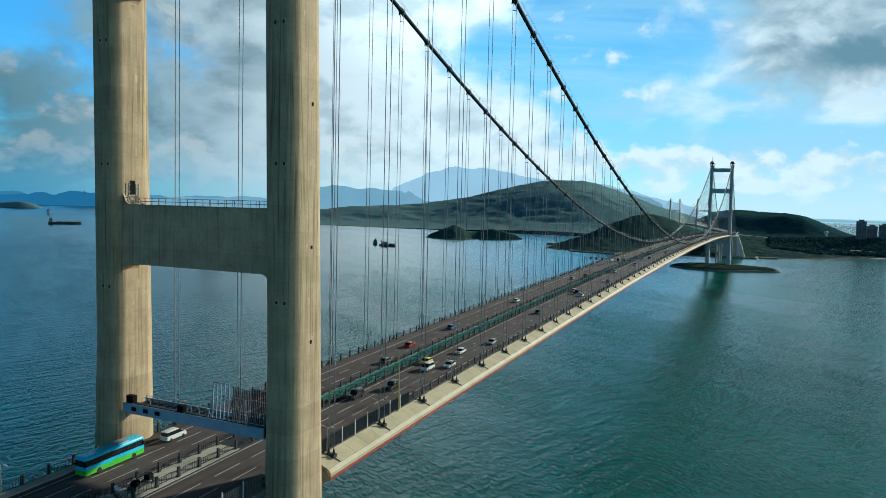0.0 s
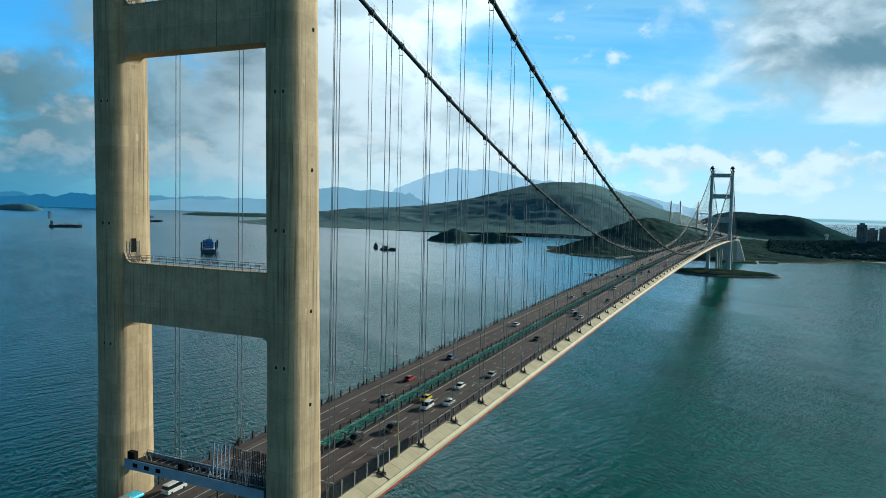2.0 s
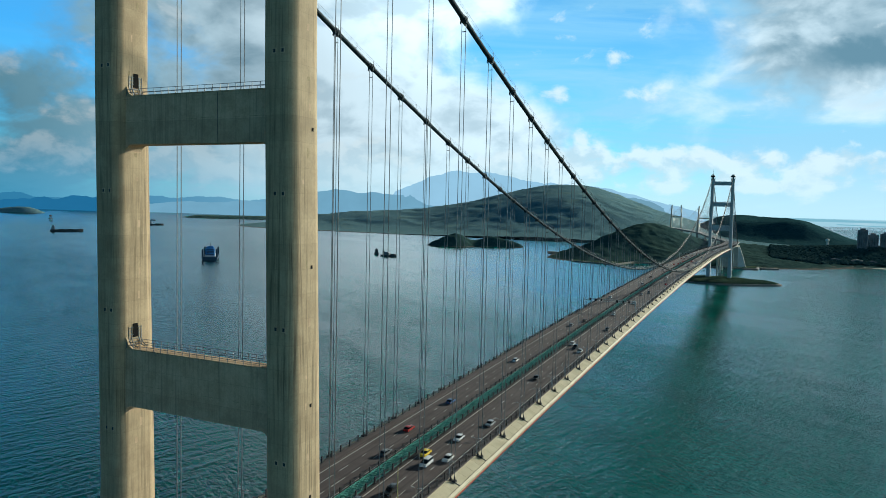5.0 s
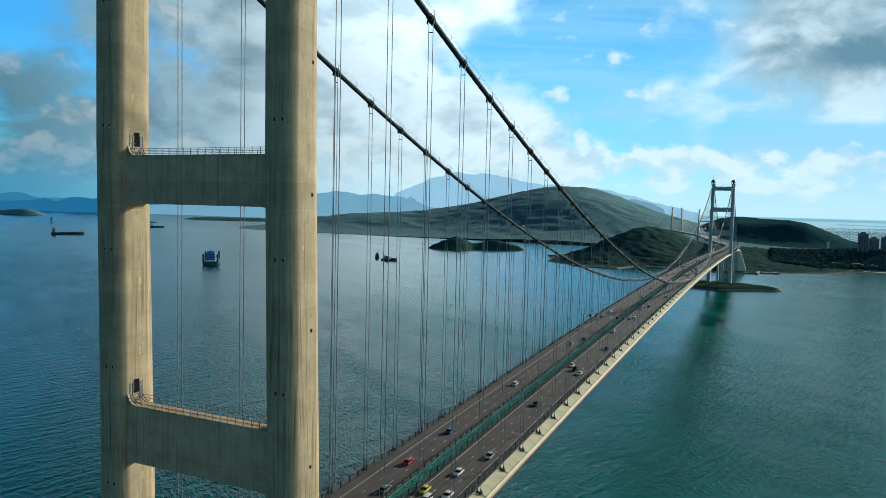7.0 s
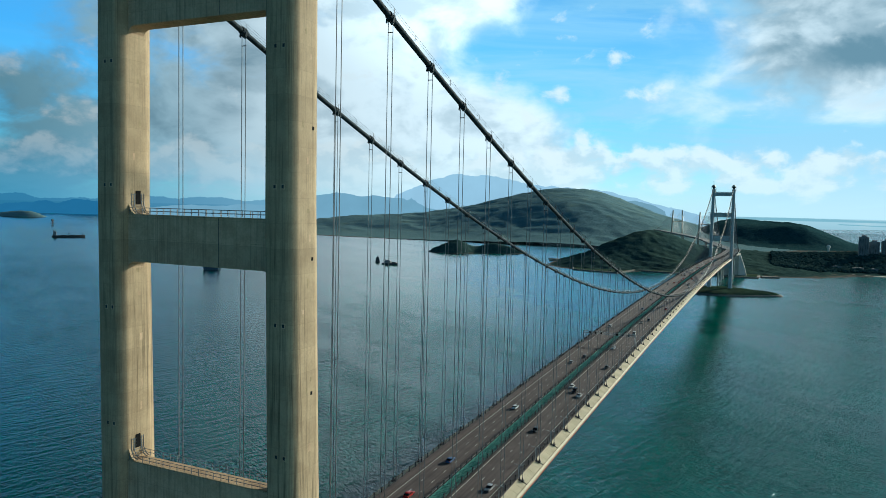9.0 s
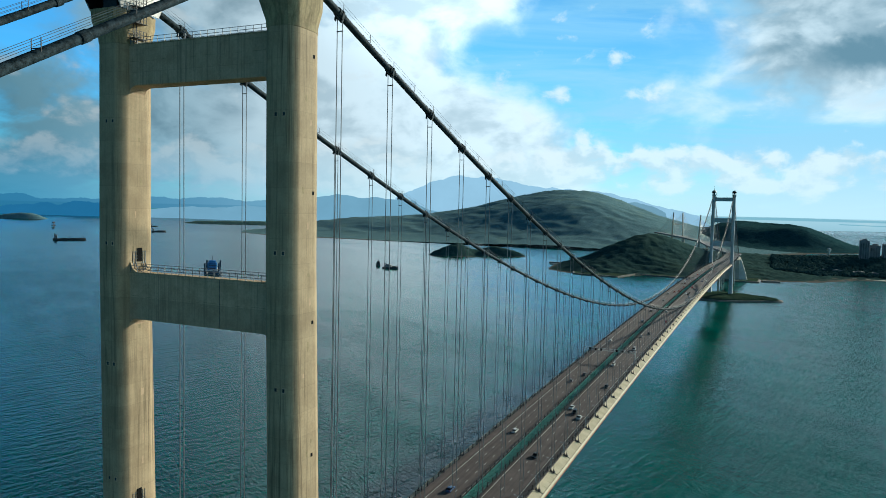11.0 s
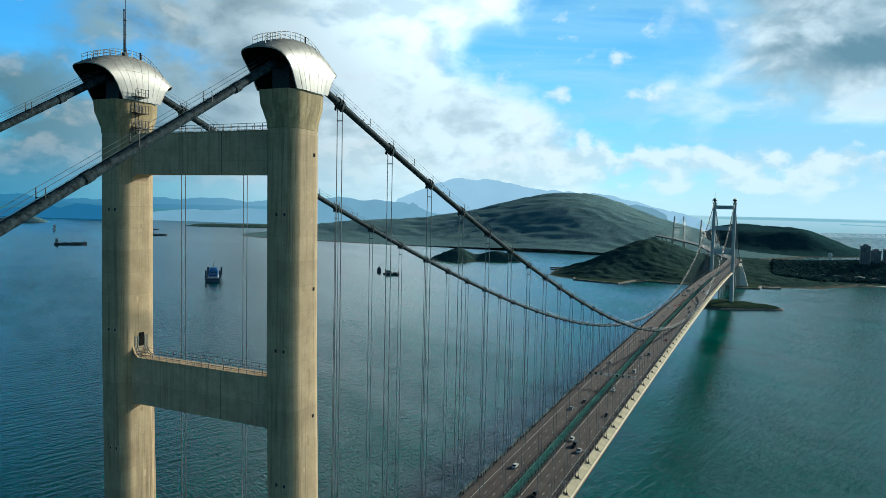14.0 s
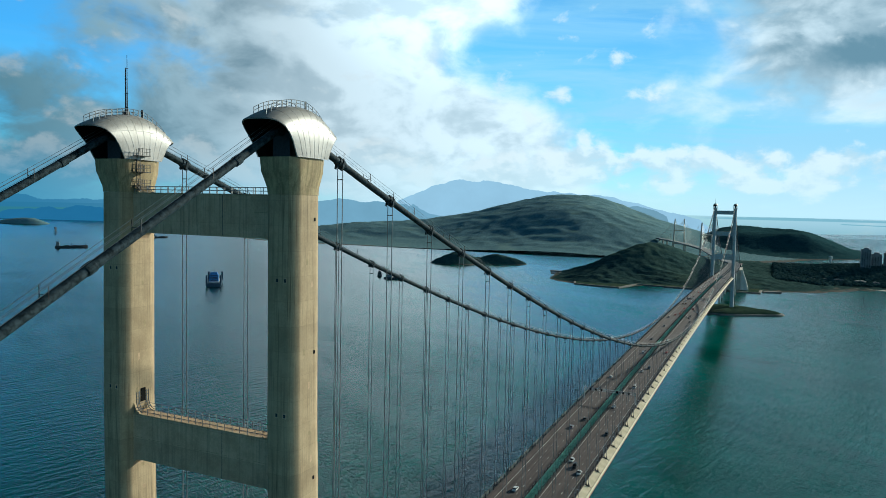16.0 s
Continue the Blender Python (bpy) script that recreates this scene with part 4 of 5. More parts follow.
for a, b in ((-16.4, -14.5), (14.5, 16.4)):
    part("walkway", slab(a, b, 0.1, 0.34, Y0, -8.0), CONCRETE_PALE, deck, "pale concrete walkway kerb")


# ---------------------------------------------------------------- parapets and median on the deck
def parapet(name, x, y0, y1, height, label, skip=()):
    """Chunky posts every 4.5 m, two rails and slim upright bars."""
    fence = thing(name, (x, 0, road_z(0)), label, "fence", "deck fences")
    post = Geo()
    post.box(-0.16, 0.16, -0.2, 0.2, 0, height).box(-0.22, 0.22, -0.26, 0.26, 0, 0.25).box(-0.19, 0.19, -0.23, 0.23, height, height + 0.06)
    post_data = post.mesh("post", DARK)
    bars, extra = Geo(), Geo()
    spots = []
    y = y0
    while y < y1:
        spots.append(y)
        y += 4.5
    for i, y in enumerate(spots):
        z = road_z(y) + 0.1
        if i < 300:
            ob = new("post", post_data)
            ob.parent = fence
            ob.matrix_parent_inverse = Matrix.Translation(-fence.location)
            ob.location = (x, y, z)
        else:
            extra.box(x - 0.16, x + 0.16, y - 0.2, y + 0.2, z, z + height)
        if i + 1 < len(spots):
            for k in range(1, 9):
                yy = y + 0.5 * k
                zz = road_z(yy) + 0.1
                j = len(bars.v)
                bars.v += [(x + dx, yy + dy, zz + h) for h in (0.15, height * 0.82) for dx, dy in ((-0.022, -0.022), (0.022, -0.022), (0.022, 0.022), (-0.022, 0.022))]
                bars.f += [(j + a, j + (a + 1) % 4, j + 4 + (a + 1) % 4, j + 4 + a) for a in range(4)]
    if extra.v:
        tagged(part("infill", extra, DARK, fence), kind="stuff")
    tagged(part("infill", bars, DARK, fence), kind="stuff")
    for h in (0.35, height * 0.8):
        part("rail", Geo().loft(sweep([(x - 0.035, h), (x - 0.035, h + 0.07), (x + 0.035, h + 0.07), (x + 0.035, h)], y0, y1)), DARK, fence)


parapet("parapet", 16.6, -57.2, Y1 - 100, 1.75, "dark steel edge parapet with thick posts")
parapet("parapet", -16.6, -57.2, Y1 - 100, 1.75, "dark steel edge parapet with thick posts")
parapet("median_fence", 2.1, -57.4, Y1 - 100, 1.55, "dark steel median fence with thick posts")
parapet("median_fence", -2.1, -57.4, Y1 - 100, 1.55, "dark steel median fence with thick posts")

# a tall wind screen beside the tower
screen = thing("wind_screen", (16.95, 0, road_z(0)), "tall dark grey wind screen with pale posts", "screen")
for i in range(14):
    y = -19.2 + 4.5 * i
    if -7 < y < 4:
        continue
    z = road_z(y + 2.25)
    fold = [(16.95 + (0.05 if k % 2 else -0.05), y + 0.1 + 0.179 * k) for k in range(25)]
    sheet = Geo().loft([[(px, py, z + 0.25), (px + 0.04, py, z + 0.25), (px + 0.04, py, z + 2.6), (px, py, z + 2.6)] for px, py in fold])
    part("screen_panel", sheet, SCREEN, screen)
    part("screen_post", Geo().box(16.98, 17.12, y - 0.09, y + 0.09, z - 0.1, z + 3.0), PALE_STEEL, screen, "pale grey post")

# green netting over the gap between the carriageways
net = Geo()
folds = [[(-1.85 + 0.37 * i, -2.2 + 0.55 * j, 0.3 + 0.07 * math.sin(1.9 * i + 0.8 * j) + 0.05 * math.cos(2.6 * j - i)) for i in range(11)] for j in range(9)]
net.loft(folds, caps=False, closed=False)  # the sagging cloth and its underside
net.loft([[(x, y, z - 0.03) for x, y, z in row[::-1]] for row in folds], caps=False, closed=False)
for k in range(5):
    net.box(-1.85, 1.85, -2.2 + 1.08 * k, -2.12 + 1.08 * k, 0.36, 0.46)
for dx in (-1.85, 1.79):
    net.box(dx, dx + 0.06, -2.2, 2.2, 0.2, 0.5)
net_data = net.mesh("net_panel", GREEN_MESH)
netting = thing("median_netting", (0, 0, road_z(0)), "green netting panels laid over the median gap", "netting", kind="structure")
for i in range(297):
    y = 38.3 + 4.5 * i
    ob = new("net_panel", net_data)
    ob.parent = netting
    ob.matrix_parent_inverse = Matrix.Translation(-netting.location)
    ob.matrix_basis = pose(0, y, road_z(y), math.degrees(math.atan((road_z(y + 1) - road_z(y - 1)) / 2)))

# twin-headed lamps beside each hanger
lamp = thing("street_lamp", (0, 0, 0), "slim grey street lamp with two short heads", "street lamp", "deck lamps")
part("pole", Geo().tube([(0, 0, 0), (0, 0, 4.3)], [0.1, 0.06], 6), PALE_STEEL, lamp)
part("arm", Geo().tube([(-1.0, 0, 4.42), (0, 0, 4.3), (1.0, 0, 4.42)], 0.05, 5), PALE_STEEL, lamp)
head_data = Geo().loft([rounded(0, 0, 0.38, 0.14, 0.08, z, 2) for z in (0.0, 0.12)]).mesh("lamp_head", PALE_STEEL)
for dx in (-1.1, 1.1):
    ob = new("lamp_head", head_data)
    ob.parent, ob.location = lamp, (dx, 0, 4.4)
first = True
for side in (1, -1):
    for i in range(-2, 75):
        y = FIRST + 18 * i
        if -8 < y < 4:
            continue
        m = pose(side * 17.1, y, road_z(y) + 0.1)
        if first:
            lamp.matrix_basis, first = m, False
        else:
            copy_thing(lamp, m)
pole = thing("lamp_pole", (17.1, 38.5, road_z(38.5)), "tall pale yellow pole beside the parapet", "pole")
part("shaft", Geo().tube([(17.1, 38.5, road_z(38.5)), (17.1, 38.5, road_z(38.5) + 12.5)], [0.16, 0.09], 8), YELLOW_STEEL, pole)
part("base_plate", Geo().box(16.85, 17.35, 38.25, 38.75, road_z(38.5) - 0.05, road_z(38.5) + 0.12), YELLOW_STEEL, pole)


# ---------------------------------------------------------------- maintenance gantry between the tower's legs
def make_gantry():
    g = thing("maintenance_gantry", (0, -3, 73.3), "pale blue steel girder with lattice boards between the tower legs", "gantry")
    beam = Geo().box(-14.9, 15.6, -3.75, -3.55, 72.5, 74.25).box(-14.9, 15.6, 1.1, 1.3, 72.5, 74.0).box(-14.9, 15.6, -3.55, 1.1, 72.5, 72.65)
    part("girder", beam, GIRDER_WHITE, g, "pale blue painted girder")
    for x in (-12.3, -9.6, -6.9):
        part("port", Geo().box(x - 0.55, x + 0.55, -3.79, -3.74, 73.05, 73.75), BLACK, g)
    part("cable_trough", Geo().box(-12.5, 15.4, -3.4, -2.7, 72.66, 74.35), DARK, g)
    part("walkway", Geo().box(-14.8, 15.5, -2.6, 1.0, 72.66, 73.3), SCREEN, g, "dark open-grating walkway")
    for k in range(10):
        part("tread_bar", Geo().box(-11.0 + 1.6 * k, -10.8 + 1.6 * k, -2.6, 1.0, 73.3, 73.42), PALE_STEEL, g)
    railing("railing", g, (-14.5, 1.0, 73.3), (15.2, 1.0, 73.3), 1.6)
    for x, w, h in ((-13.7, 0.8, 1.3), (-2.1, 0.65, 1.2)):
        part("winch_box", Geo().loft([rounded(x, -3.0, w, 0.5, 0.15, z, 2) for z in (74.2, 74.2 + h)]), BLACK, g)
    part("aerial", Geo().tube([(-12.4, -3, 74.3), (-12.4, -3, 79.2)], [0.05, 0.03], 5), DARK, g)
    for x in (-11.2, -10.2, -0.8, 0.9, 3.2):
        loop = [(x + 0.5 * math.cos(a), -2.6, 74.3 + 1.1 * math.sin(a)) for a in (math.pi * k / 8 for k in range(9))]
        part("hoop", Geo().tube(loop, 0.05, 5), PALE_STEEL, g)
    # lattice boards leaning on struts
    for k in range(5):
        x0 = 4.6 if k == 0 else 6.85 + 1.9 * k
        x1, top = x0 + (3.4 if k == 0 else 1.65), 80.2 - 0.16 * (k % 3)
        board = Geo()
        m = GIRDER_WHITE if k == 0 else DARK
        if k == 0:
            board.bar((x0, -3.2, 74.3), (x0, -2.9, top), 0.1).bar((x1, -3.2, 74.3), (x1, -2.9, top), 0.1).bar((x0, -2.9, top), (x1, -2.9, top), 0.12)
        for i in range(5):
            x = x0 + 0.12 + (x1 - x0 - 0.24) * i / 4
            board.bar((x, -3.2, 74.3), (x, -2.9, top - 0.15), 0.14 if k else 0.12)
        for i in range(10):
            z = 74.6 + (top - 74.7) * i / 9
            part("lattice_rail", Geo().bar((x0, -3.3 + 0.035 * i, z), (x1, -3.3 + 0.035 * i, z), 0.06), GIRDER_WHITE if k == 0 or i % 3 == 0 else STEEL_BLUE, g)
        part("lattice_board", board, m, g)
        for dx, lean in ((0.1, -1.2), (0.8, 0.9)):
            part("strut", Geo().bar((x0 + dx + lean * 0.5, -3.6, 74.3), (x0 + dx, -3.1, 77.6 + 0.3 * k % 1.2), 0.1), GIRDER_WHITE if (k + int(dx > 0.5)) % 3 == 0 else STEEL_BLUE, g)


make_gantry()


# ---------------------------------------------------------------- gear stored on the median
def gear_trolley(x, y):
    t = thing("tool_trolley", (0, 0, 0), "small dark equipment trolley parked on the median", "trolley")
    part("bed", Geo().loft([rounded(0, 0, 0.55, 1.0, 0.1, z, 2) for z in (0.35, 0.5)]), DARK, t)
    part("chest", Geo().loft([rounded(0, 0.25, 0.48 * k, 0.6 * k, 0.08, z, 2) for z, k in ((0.5, 1.0), (1.15, 1.0), (1.25, 0.9))]), BLACK, t)
    part("drawbar", Geo().bar((0, -1.0, 0.42), (0, -1.8, 0.3), 0.08), STEEL, t)
    for sx in (-1, 1):
        for py in (-0.6, 0.6):
            ob = new("wheel", WHEEL_DATA)
            ob.parent, ob.location, ob.scale = t, (sx * 0.55, py, 0.3), (0.8, 0.9, 0.9)
    t.matrix_basis = pose(x, y, road_z(y) + 0.11, 0, 0, 12)


def work_lamp(x, y, height):
    w = thing("work_lamp", (0, 0, 0), "white round work lamp on a thin grey stand", "lamp", "work lamps")
    part("stand", Geo().tube([(0, 0, 0), (0, 0, height)], [0.06, 0.04], 6), STEEL, w)
    part("foot", Geo().loft([rounded(0, 0, 0.3, 0.3, 0.1, z, 2) for z in (0.0, 0.08)]), DARK, w)
    part("globe", Geo().tube([(0, 0, height + z) for z in (0.0, 0.08, 0.24, 0.4, 0.5)], [0.1, 0.26, 0.32, 0.24, 0.06], 10), CONCRETE_WHITE, w, "white globe", smooth=60)
    w.matrix_basis = pose(x, y, road_z(y) + 0.11)


# ---------------------------------------------------------------- sign gantry over the road
def sign_gantry(y):
    z = road_z(y)
    g = thing("sign_gantry", (0, y, z), "grey overhead truss with small dark signals", "gantry", "sign gantries")
    for x in (-15.6, 15.6):
        part("column", Geo().box(x - 0.25, x + 0.25, y - 0.25, y + 0.25, z, z + 7.6), PALE_STEEL, g)
    truss = Geo()
    for h in (6.2, 7.4):
        for dy in (-0.4, 0.4):
            truss.bar((-15.6, y + dy, z + h), (15.6, y + dy, z + h), 0.16)
    for i in range(16):
        x = -15.6 + 31.2 * i / 16
        truss.bar((x, y - 0.4, z + 6.2), (x + 0.98, y - 0.4, z + 7.4), 0.1)
        truss.bar((x + 0.98, y - 0.4, z + 7.4), (x + 1.95, y - 0.4, z + 6.2), 0.1)
    part("truss", truss, PALE_STEEL, g)
    for x in (-11.7, -8.2, -4.8, 4.8, 8.2, 11.7):
        part("signal", Geo().box(x - 0.55, x + 0.55, y - 0.7, y - 0.45, z + 6.1, z + 7.5), BLACK, g)


sign_gantry(340.0)
sign_gantry(842.0)


# ---------------------------------------------------------------- vehicles
WHEEL_DATA = Geo().loft([[(x, 0.32 * r * math.cos(a), 0.32 * r * math.sin(a)) for a in (2 * math.pi * k / 12 for k in range(12))]
                         for x, r in ((-0.11, 0.85), (-0.08, 1.0), (0.08, 1.0), (0.11, 0.85))]).mesh("wheel", RUBBER)
SHAPES = {
    "car": (4.5, 1.78, [(-2.25, 0.3), (-2.25, 0.75), (-2.05, 0.92), (-1.5, 0.96), (1.15, 0.94), (2.1, 0.8), (2.25, 0.6), (2.22, 0.3)],
            [(-1.9, 0.93), (-1.25, 1.4), (0.35, 1.43), (1.25, 0.93)]),
    "van": (4.8, 1.85, [(-2.4, 0.32), (-2.4, 1.0), (-2.3, 1.1), (1.2, 1.08), (2.2, 0.95), (2.4, 0.7), (2.36, 0.32)],
            [(-2.3, 1.08), (-2.15, 1.82), (0.6, 1.84), (1.75, 1.03)]),
    "jeep": (4.7, 1.9, [(-2.35, 0.45), (-2.35, 1.05), (-2.2, 1.12), (1.0, 1.12), (2.2, 1.05), (2.35, 0.8), (2.33, 0.45)],
             [(-2.2, 1.11), (-2.05, 1.8), (0.35, 1.83), (1.0, 1.1)]),
}


for x, y in ((-0.6, -11.6), (-0.2, -14.6)):
    gear_trolley(x, y)
for x, y, height in ((-1.3, -13.6, 0.8), (-0.7, -13.9, 0.7), (-1.2, -17.1, 1.0), (-0.6, -17.4, 1.0), (0.1, -17.6, 1.0)):
    work_lamp(x, y, height)


def vehicle(kind, x, y, material, label, toward):
    length, width, lower, upper = SHAPES[kind]
    z = road_z(y) + 0.005
    name = {"car": "car", "van": "van", "jeep": "jeep"}[kind]
    v = thing(name, (0, 0, 0), label, name, "traffic")

    def shell(profile, w, taper):
        rings = []
        for dx, shrink in ((-w / 2, 0.97), (-w / 2 + 0.1, 1.0), (w / 2 - 0.1, 1.0), (w / 2, 0.97)):
            top = max(h for _, h in profile)
            low = min(h for _, h in profile)
            rings.append([(dx * (1 - taper * (h - low) / (top - low)), py * shrink, h) for py, h in profile])
        return Geo().loft([r[::-1] for r in rings])

    part("body", shell(lower, width, 0.03), material, v, smooth=25)
    part("cabin_glass", shell(upper, width - 0.12, 0.16), GLASS, v, "dark tinted windows", smooth=25)
    (a, ha), (b, hb) = upper[1], upper[2]
    part("roof", Geo().loft([rounded(0, (a + b) / 2, (width - 0.12) * 0.42 + e, (b - a) / 2 + 0.05 + e, 0.15, hh, 3) for hh, e in ((ha - 0.08, 0.05), (ha + 0.02, 0.02), (hb + 0.04, -0.12))]), material, v, smooth=40)
    for sx in (-1, 1):
        for py in (-length * 0.3, length * 0.31):
            ob = new("wheel", WHEEL_DATA)
            ob.parent, ob.location = v, (sx * (width / 2 - 0.1), py, 0.32)
        part("headlight", Geo().box(sx * 0.6 - 0.18, sx * 0.6 + 0.18, length / 2 - 0.12, length / 2 + 0.01, 0.62, 0.76), LAMP_GLASS, v)
        part("tail_light", Geo().box(sx * 0.68 - 0.12, sx * 0.68 + 0.12, -length / 2 - 0.01, -length / 2 + 0.1, 0.7, 0.88), RED, v)
    slope = math.degrees(math.atan((road_z(y + 1) - road_z(y - 1)) / 2))
    v.matrix_basis = pose(x, y, z, -slope, 0, 180) if toward else pose(x, y, z, slope, 0, 0)


TRAFFIC = [("jeep", 4.6, 41.7, "black"), ("jeep", 8.4, 51.5, "black"), ("car", 4.9, 77.0, "yellow"), ("van", 8.2, 71.0, "white"), ("car", 11.9, 76.5, "white"),
           ("car", 8.3, 92.0, "white"), ("car", -4.9, 72.7, "grey"), ("car", -8.2, 92.8, "red"), ("car", 11.8, 108.0, "silver"), ("van", -11.8, 4.8, "white"),
           ("car", 8.3, 166.0, "black"), ("car", -8.2, 190.0, "white"), ("car", -8.3, 123.3, "blue"), ("car", -8.0, 281.6, "silver"), ("car", -4.8, 298.5, "grey"),
           ("van", -4.9, 494.6, "silver"), ("car", -8.2, 559.2, "grey"), ("car", 4.9, 233.5, "white"), ("jeep", 8.2, 226.0, "black"), ("car", 11.8, 219.8, "white"),
           ("car", 11.7, 278.1, "black"), ("car", 4.9, 428.2, "silver"), ("van", 8.2, 441.1, "grey"), ("van", 8.1, 380.6, "white"), ("car", 11.9, 652.3, "silver"),
           ("car", -4.9, 759.0, "grey"), ("car", 5.0, 560.0, "white"), ("car", 8.2, 705.0, "black"), ("car", -11.8, 402.0, "white"), ("car", -8.2, 640.0, "silver"),
           ("car", 11.8, 505.0, "red"), ("van", -11.8, 860.0, "white"), ("car", 8.2, 900.0, "white"), ("car", 4.9, 330.0, "white")]
spread = random.Random(12)
for lane in (-11.8, -8.2, -4.9, 4.9, 8.2, 11.8):
    for k in range(7):
        TRAFFIC.append((spread.choice(("car", "car", "car", "van")), lane + spread.uniform(-0.3, 0.3), 700 + 95 * k + spread.uniform(-38, 38), spread.choice(("white", "white", "silver", "black", "grey", "red", "blue"))))
for kind, x, y, tone in TRAFFIC:
    words = {"car": "saloon car", "van": "people carrier van", "jeep": "boxy off-road car"}[kind]
    vehicle(kind, x, y, CAR_PAINT[tone], tone + " " + words + " driving on the asphalt", x > 0)


def make_bus(x, y):
    bus = thing("coach", (0, 0, 0), "bright blue and green touring coach on the road", "bus", "traffic")
    length, w = 11.8, 2.5
    half = length / 2

    def hull(z0, z1, pad=0.0, ends=0.0):
        return Geo().loft([rounded(0, 0, w / 2 + pad, half + pad - e, 0.28, z, 4) for z, e in ((z0, 0.0), (z1, ends))])

    part("lower_body", hull(0.32, 1.15), BUS_GREEN, bus, "lime green lower body", smooth=30)
    part("upper_body", hull(1.15, 1.75), BUS_BLUE, bus, "sky blue waist panel", smooth=30)
    part("window_band", hull(1.75, 2.75, -0.02, 0.06), GLASS, bus, "dark window band", smooth=30)
    part("roof", Geo().loft([rounded(0, 0, w / 2 + a, half - 0.06 + a, 0.28, z, 4) for z, a in ((2.75, 0.0), (3.05, -0.02), (3.25, -0.2))]), BUS_BLUE, bus, "sky blue roof", smooth=40)
    for k in range(6):
        for sx in (-1, 1):
            part("pillar", Geo().box(sx * (w / 2) - 0.02, sx * (w / 2) + 0.02, -4.6 + 1.75 * k, -4.52 + 1.75 * k, 1.75, 2.76), DARK, bus)
    part("hatch", Geo().box(-0.4, 0.4, -2.6, -1.8, 3.24, 3.34), BUS_BLUE, bus)
    part("hatch", Geo().box(-0.8, 0.8, 1.0, 3.2, 3.22, 3.4), PALE_STEEL, bus)
    part("rear_window", Geo().box(-1.0, 1.0, -half - 0.02, -half + 0.1, 1.8, 2.7), GLASS, bus)
    for sx in (-1, 1):
        for py in (-3.3, 3.6):
            ob = new("wheel", WHEEL_DATA)
            ob.parent, ob.location, ob.scale = bus, (sx * 1.12, py, 0.5), (1.4, 1.55, 1.55)
        part("tail_light", Geo().box(sx * 0.95 - 0.15, sx * 0.95 + 0.15, -half - 0.03, -half + 0.1, 0.9, 1.2), RED, bus)
        part("mirror", Geo().box(sx * 1.35 - 0.1, sx * 1.35 + 0.1, half - 0.3, half - 0.15, 1.9, 2.4), DARK, bus)
        for k in range(3):  # plain blocks where the livery's marks stand
            part("livery_mark", Geo().box(sx * 1.25 - 0.012, sx * 1.25 + 0.012, -2.0 + 1.6 * k, -1.2 + 1.6 * k, 1.0 + 0.1 * k, 1.25 + 0.1 * k), BUS_GREEN if k % 2 else BUS_BLUE, bus)
    slope = math.degrees(math.atan((road_z(y + 1) - road_z(y - 1)) / 2))
    bus.matrix_basis = pose(x, y, road_z(y) + 0.005, slope)


make_bus(-11.7, -9.0)


# ---------------------------------------------------------------- land, quays and buildings beyond the far tower
def sea_z(x, y):
    r = math.hypot(x, y)
    return 38.0 * max(0.0, min(1.0, (r - 3500) / 1500)) ** 2 + max(0.0, r - 5000) * 0.012


def wall_along(points, width, z0, z1):
    geo = Geo()
    rings = []
    pts = [Vector((x, y, 0)) for x, y in points]
    for i, p in enumerate(pts):
        way = (pts[min(i + 1, len(pts) - 1)] - pts[max(i - 1, 0)]).normalized()
        side = Vector((way.y, -way.x, 0)) * width / 2
        rings.append([p + side * 1.25 + Vector((0, 0, z0)), p - side + Vector((0, 0, z0)), p - side + Vector((0, 0, z1)), p + side + Vector((0, 0, z1))])
    return geo.loft(rings)


def flat_land(points, z, material, name, label, thick=4.0):
    geo = Geo()
    n = len(points)
    geo.v = [(x, y, z - thick) for x, y in points] + [(x, y, z) for x, y in points]
    geo.f = [tuple(range(n, 2 * n))] + [(i, (i + 1) % n, n + (i + 1) % n, n + i) for i in range(n)]
    return tagged(part(name, geo, material), label, "ground", kind="structure")


# the low island that carries the far tower
def tower_island():
    base = thing("tower_island", (14, 1405, 0), "low rubble-walled island grown with scrub around the tower feet", "island", kind="structure")
    outline = []
    for k in range(48):
        a = 2 * math.pi * k / 48
        stretch = 1.0 + (0.12 if math.cos(a) > 0.8 else 0.0)
        outline.append((6 + 93 * stretch * math.cos(a), 1368 + 66 * math.sin(a) * (1 - 0.45 * max(0, math.cos(a)))))
    ring = lambda s, z: [(6 + (x - 6) * s, 1368 + (y - 1368) * s, z + 0.5 * noise.noise(Vector((x, y, z)) / 9)) for x, y in outline]
    part("seawall", Geo().loft([ring(1.03, -3), ring(1.01, 0.6), ring(0.99, 2.6), ring(0.95, 2.8)], caps=True), ROCK, base, "grey rubble seawall")
    top = Geo()
    rows = [ring(s, 2.9 + h) for s, h in ((0.955, 0), (0.9, 2.2), (0.75, 4.2), (0.5, 5.2), (0.25, 5.6), (0.02, 5.6))]
    rows = [[(x, y, z + 1.4 * noise.noise(Vector((x, y, 0)) / 7.0)) for x, y, z in row] for row in rows]
    top.loft(rows, caps=True)
    part("scrub", top, GRASS, base, "dark green scrub")


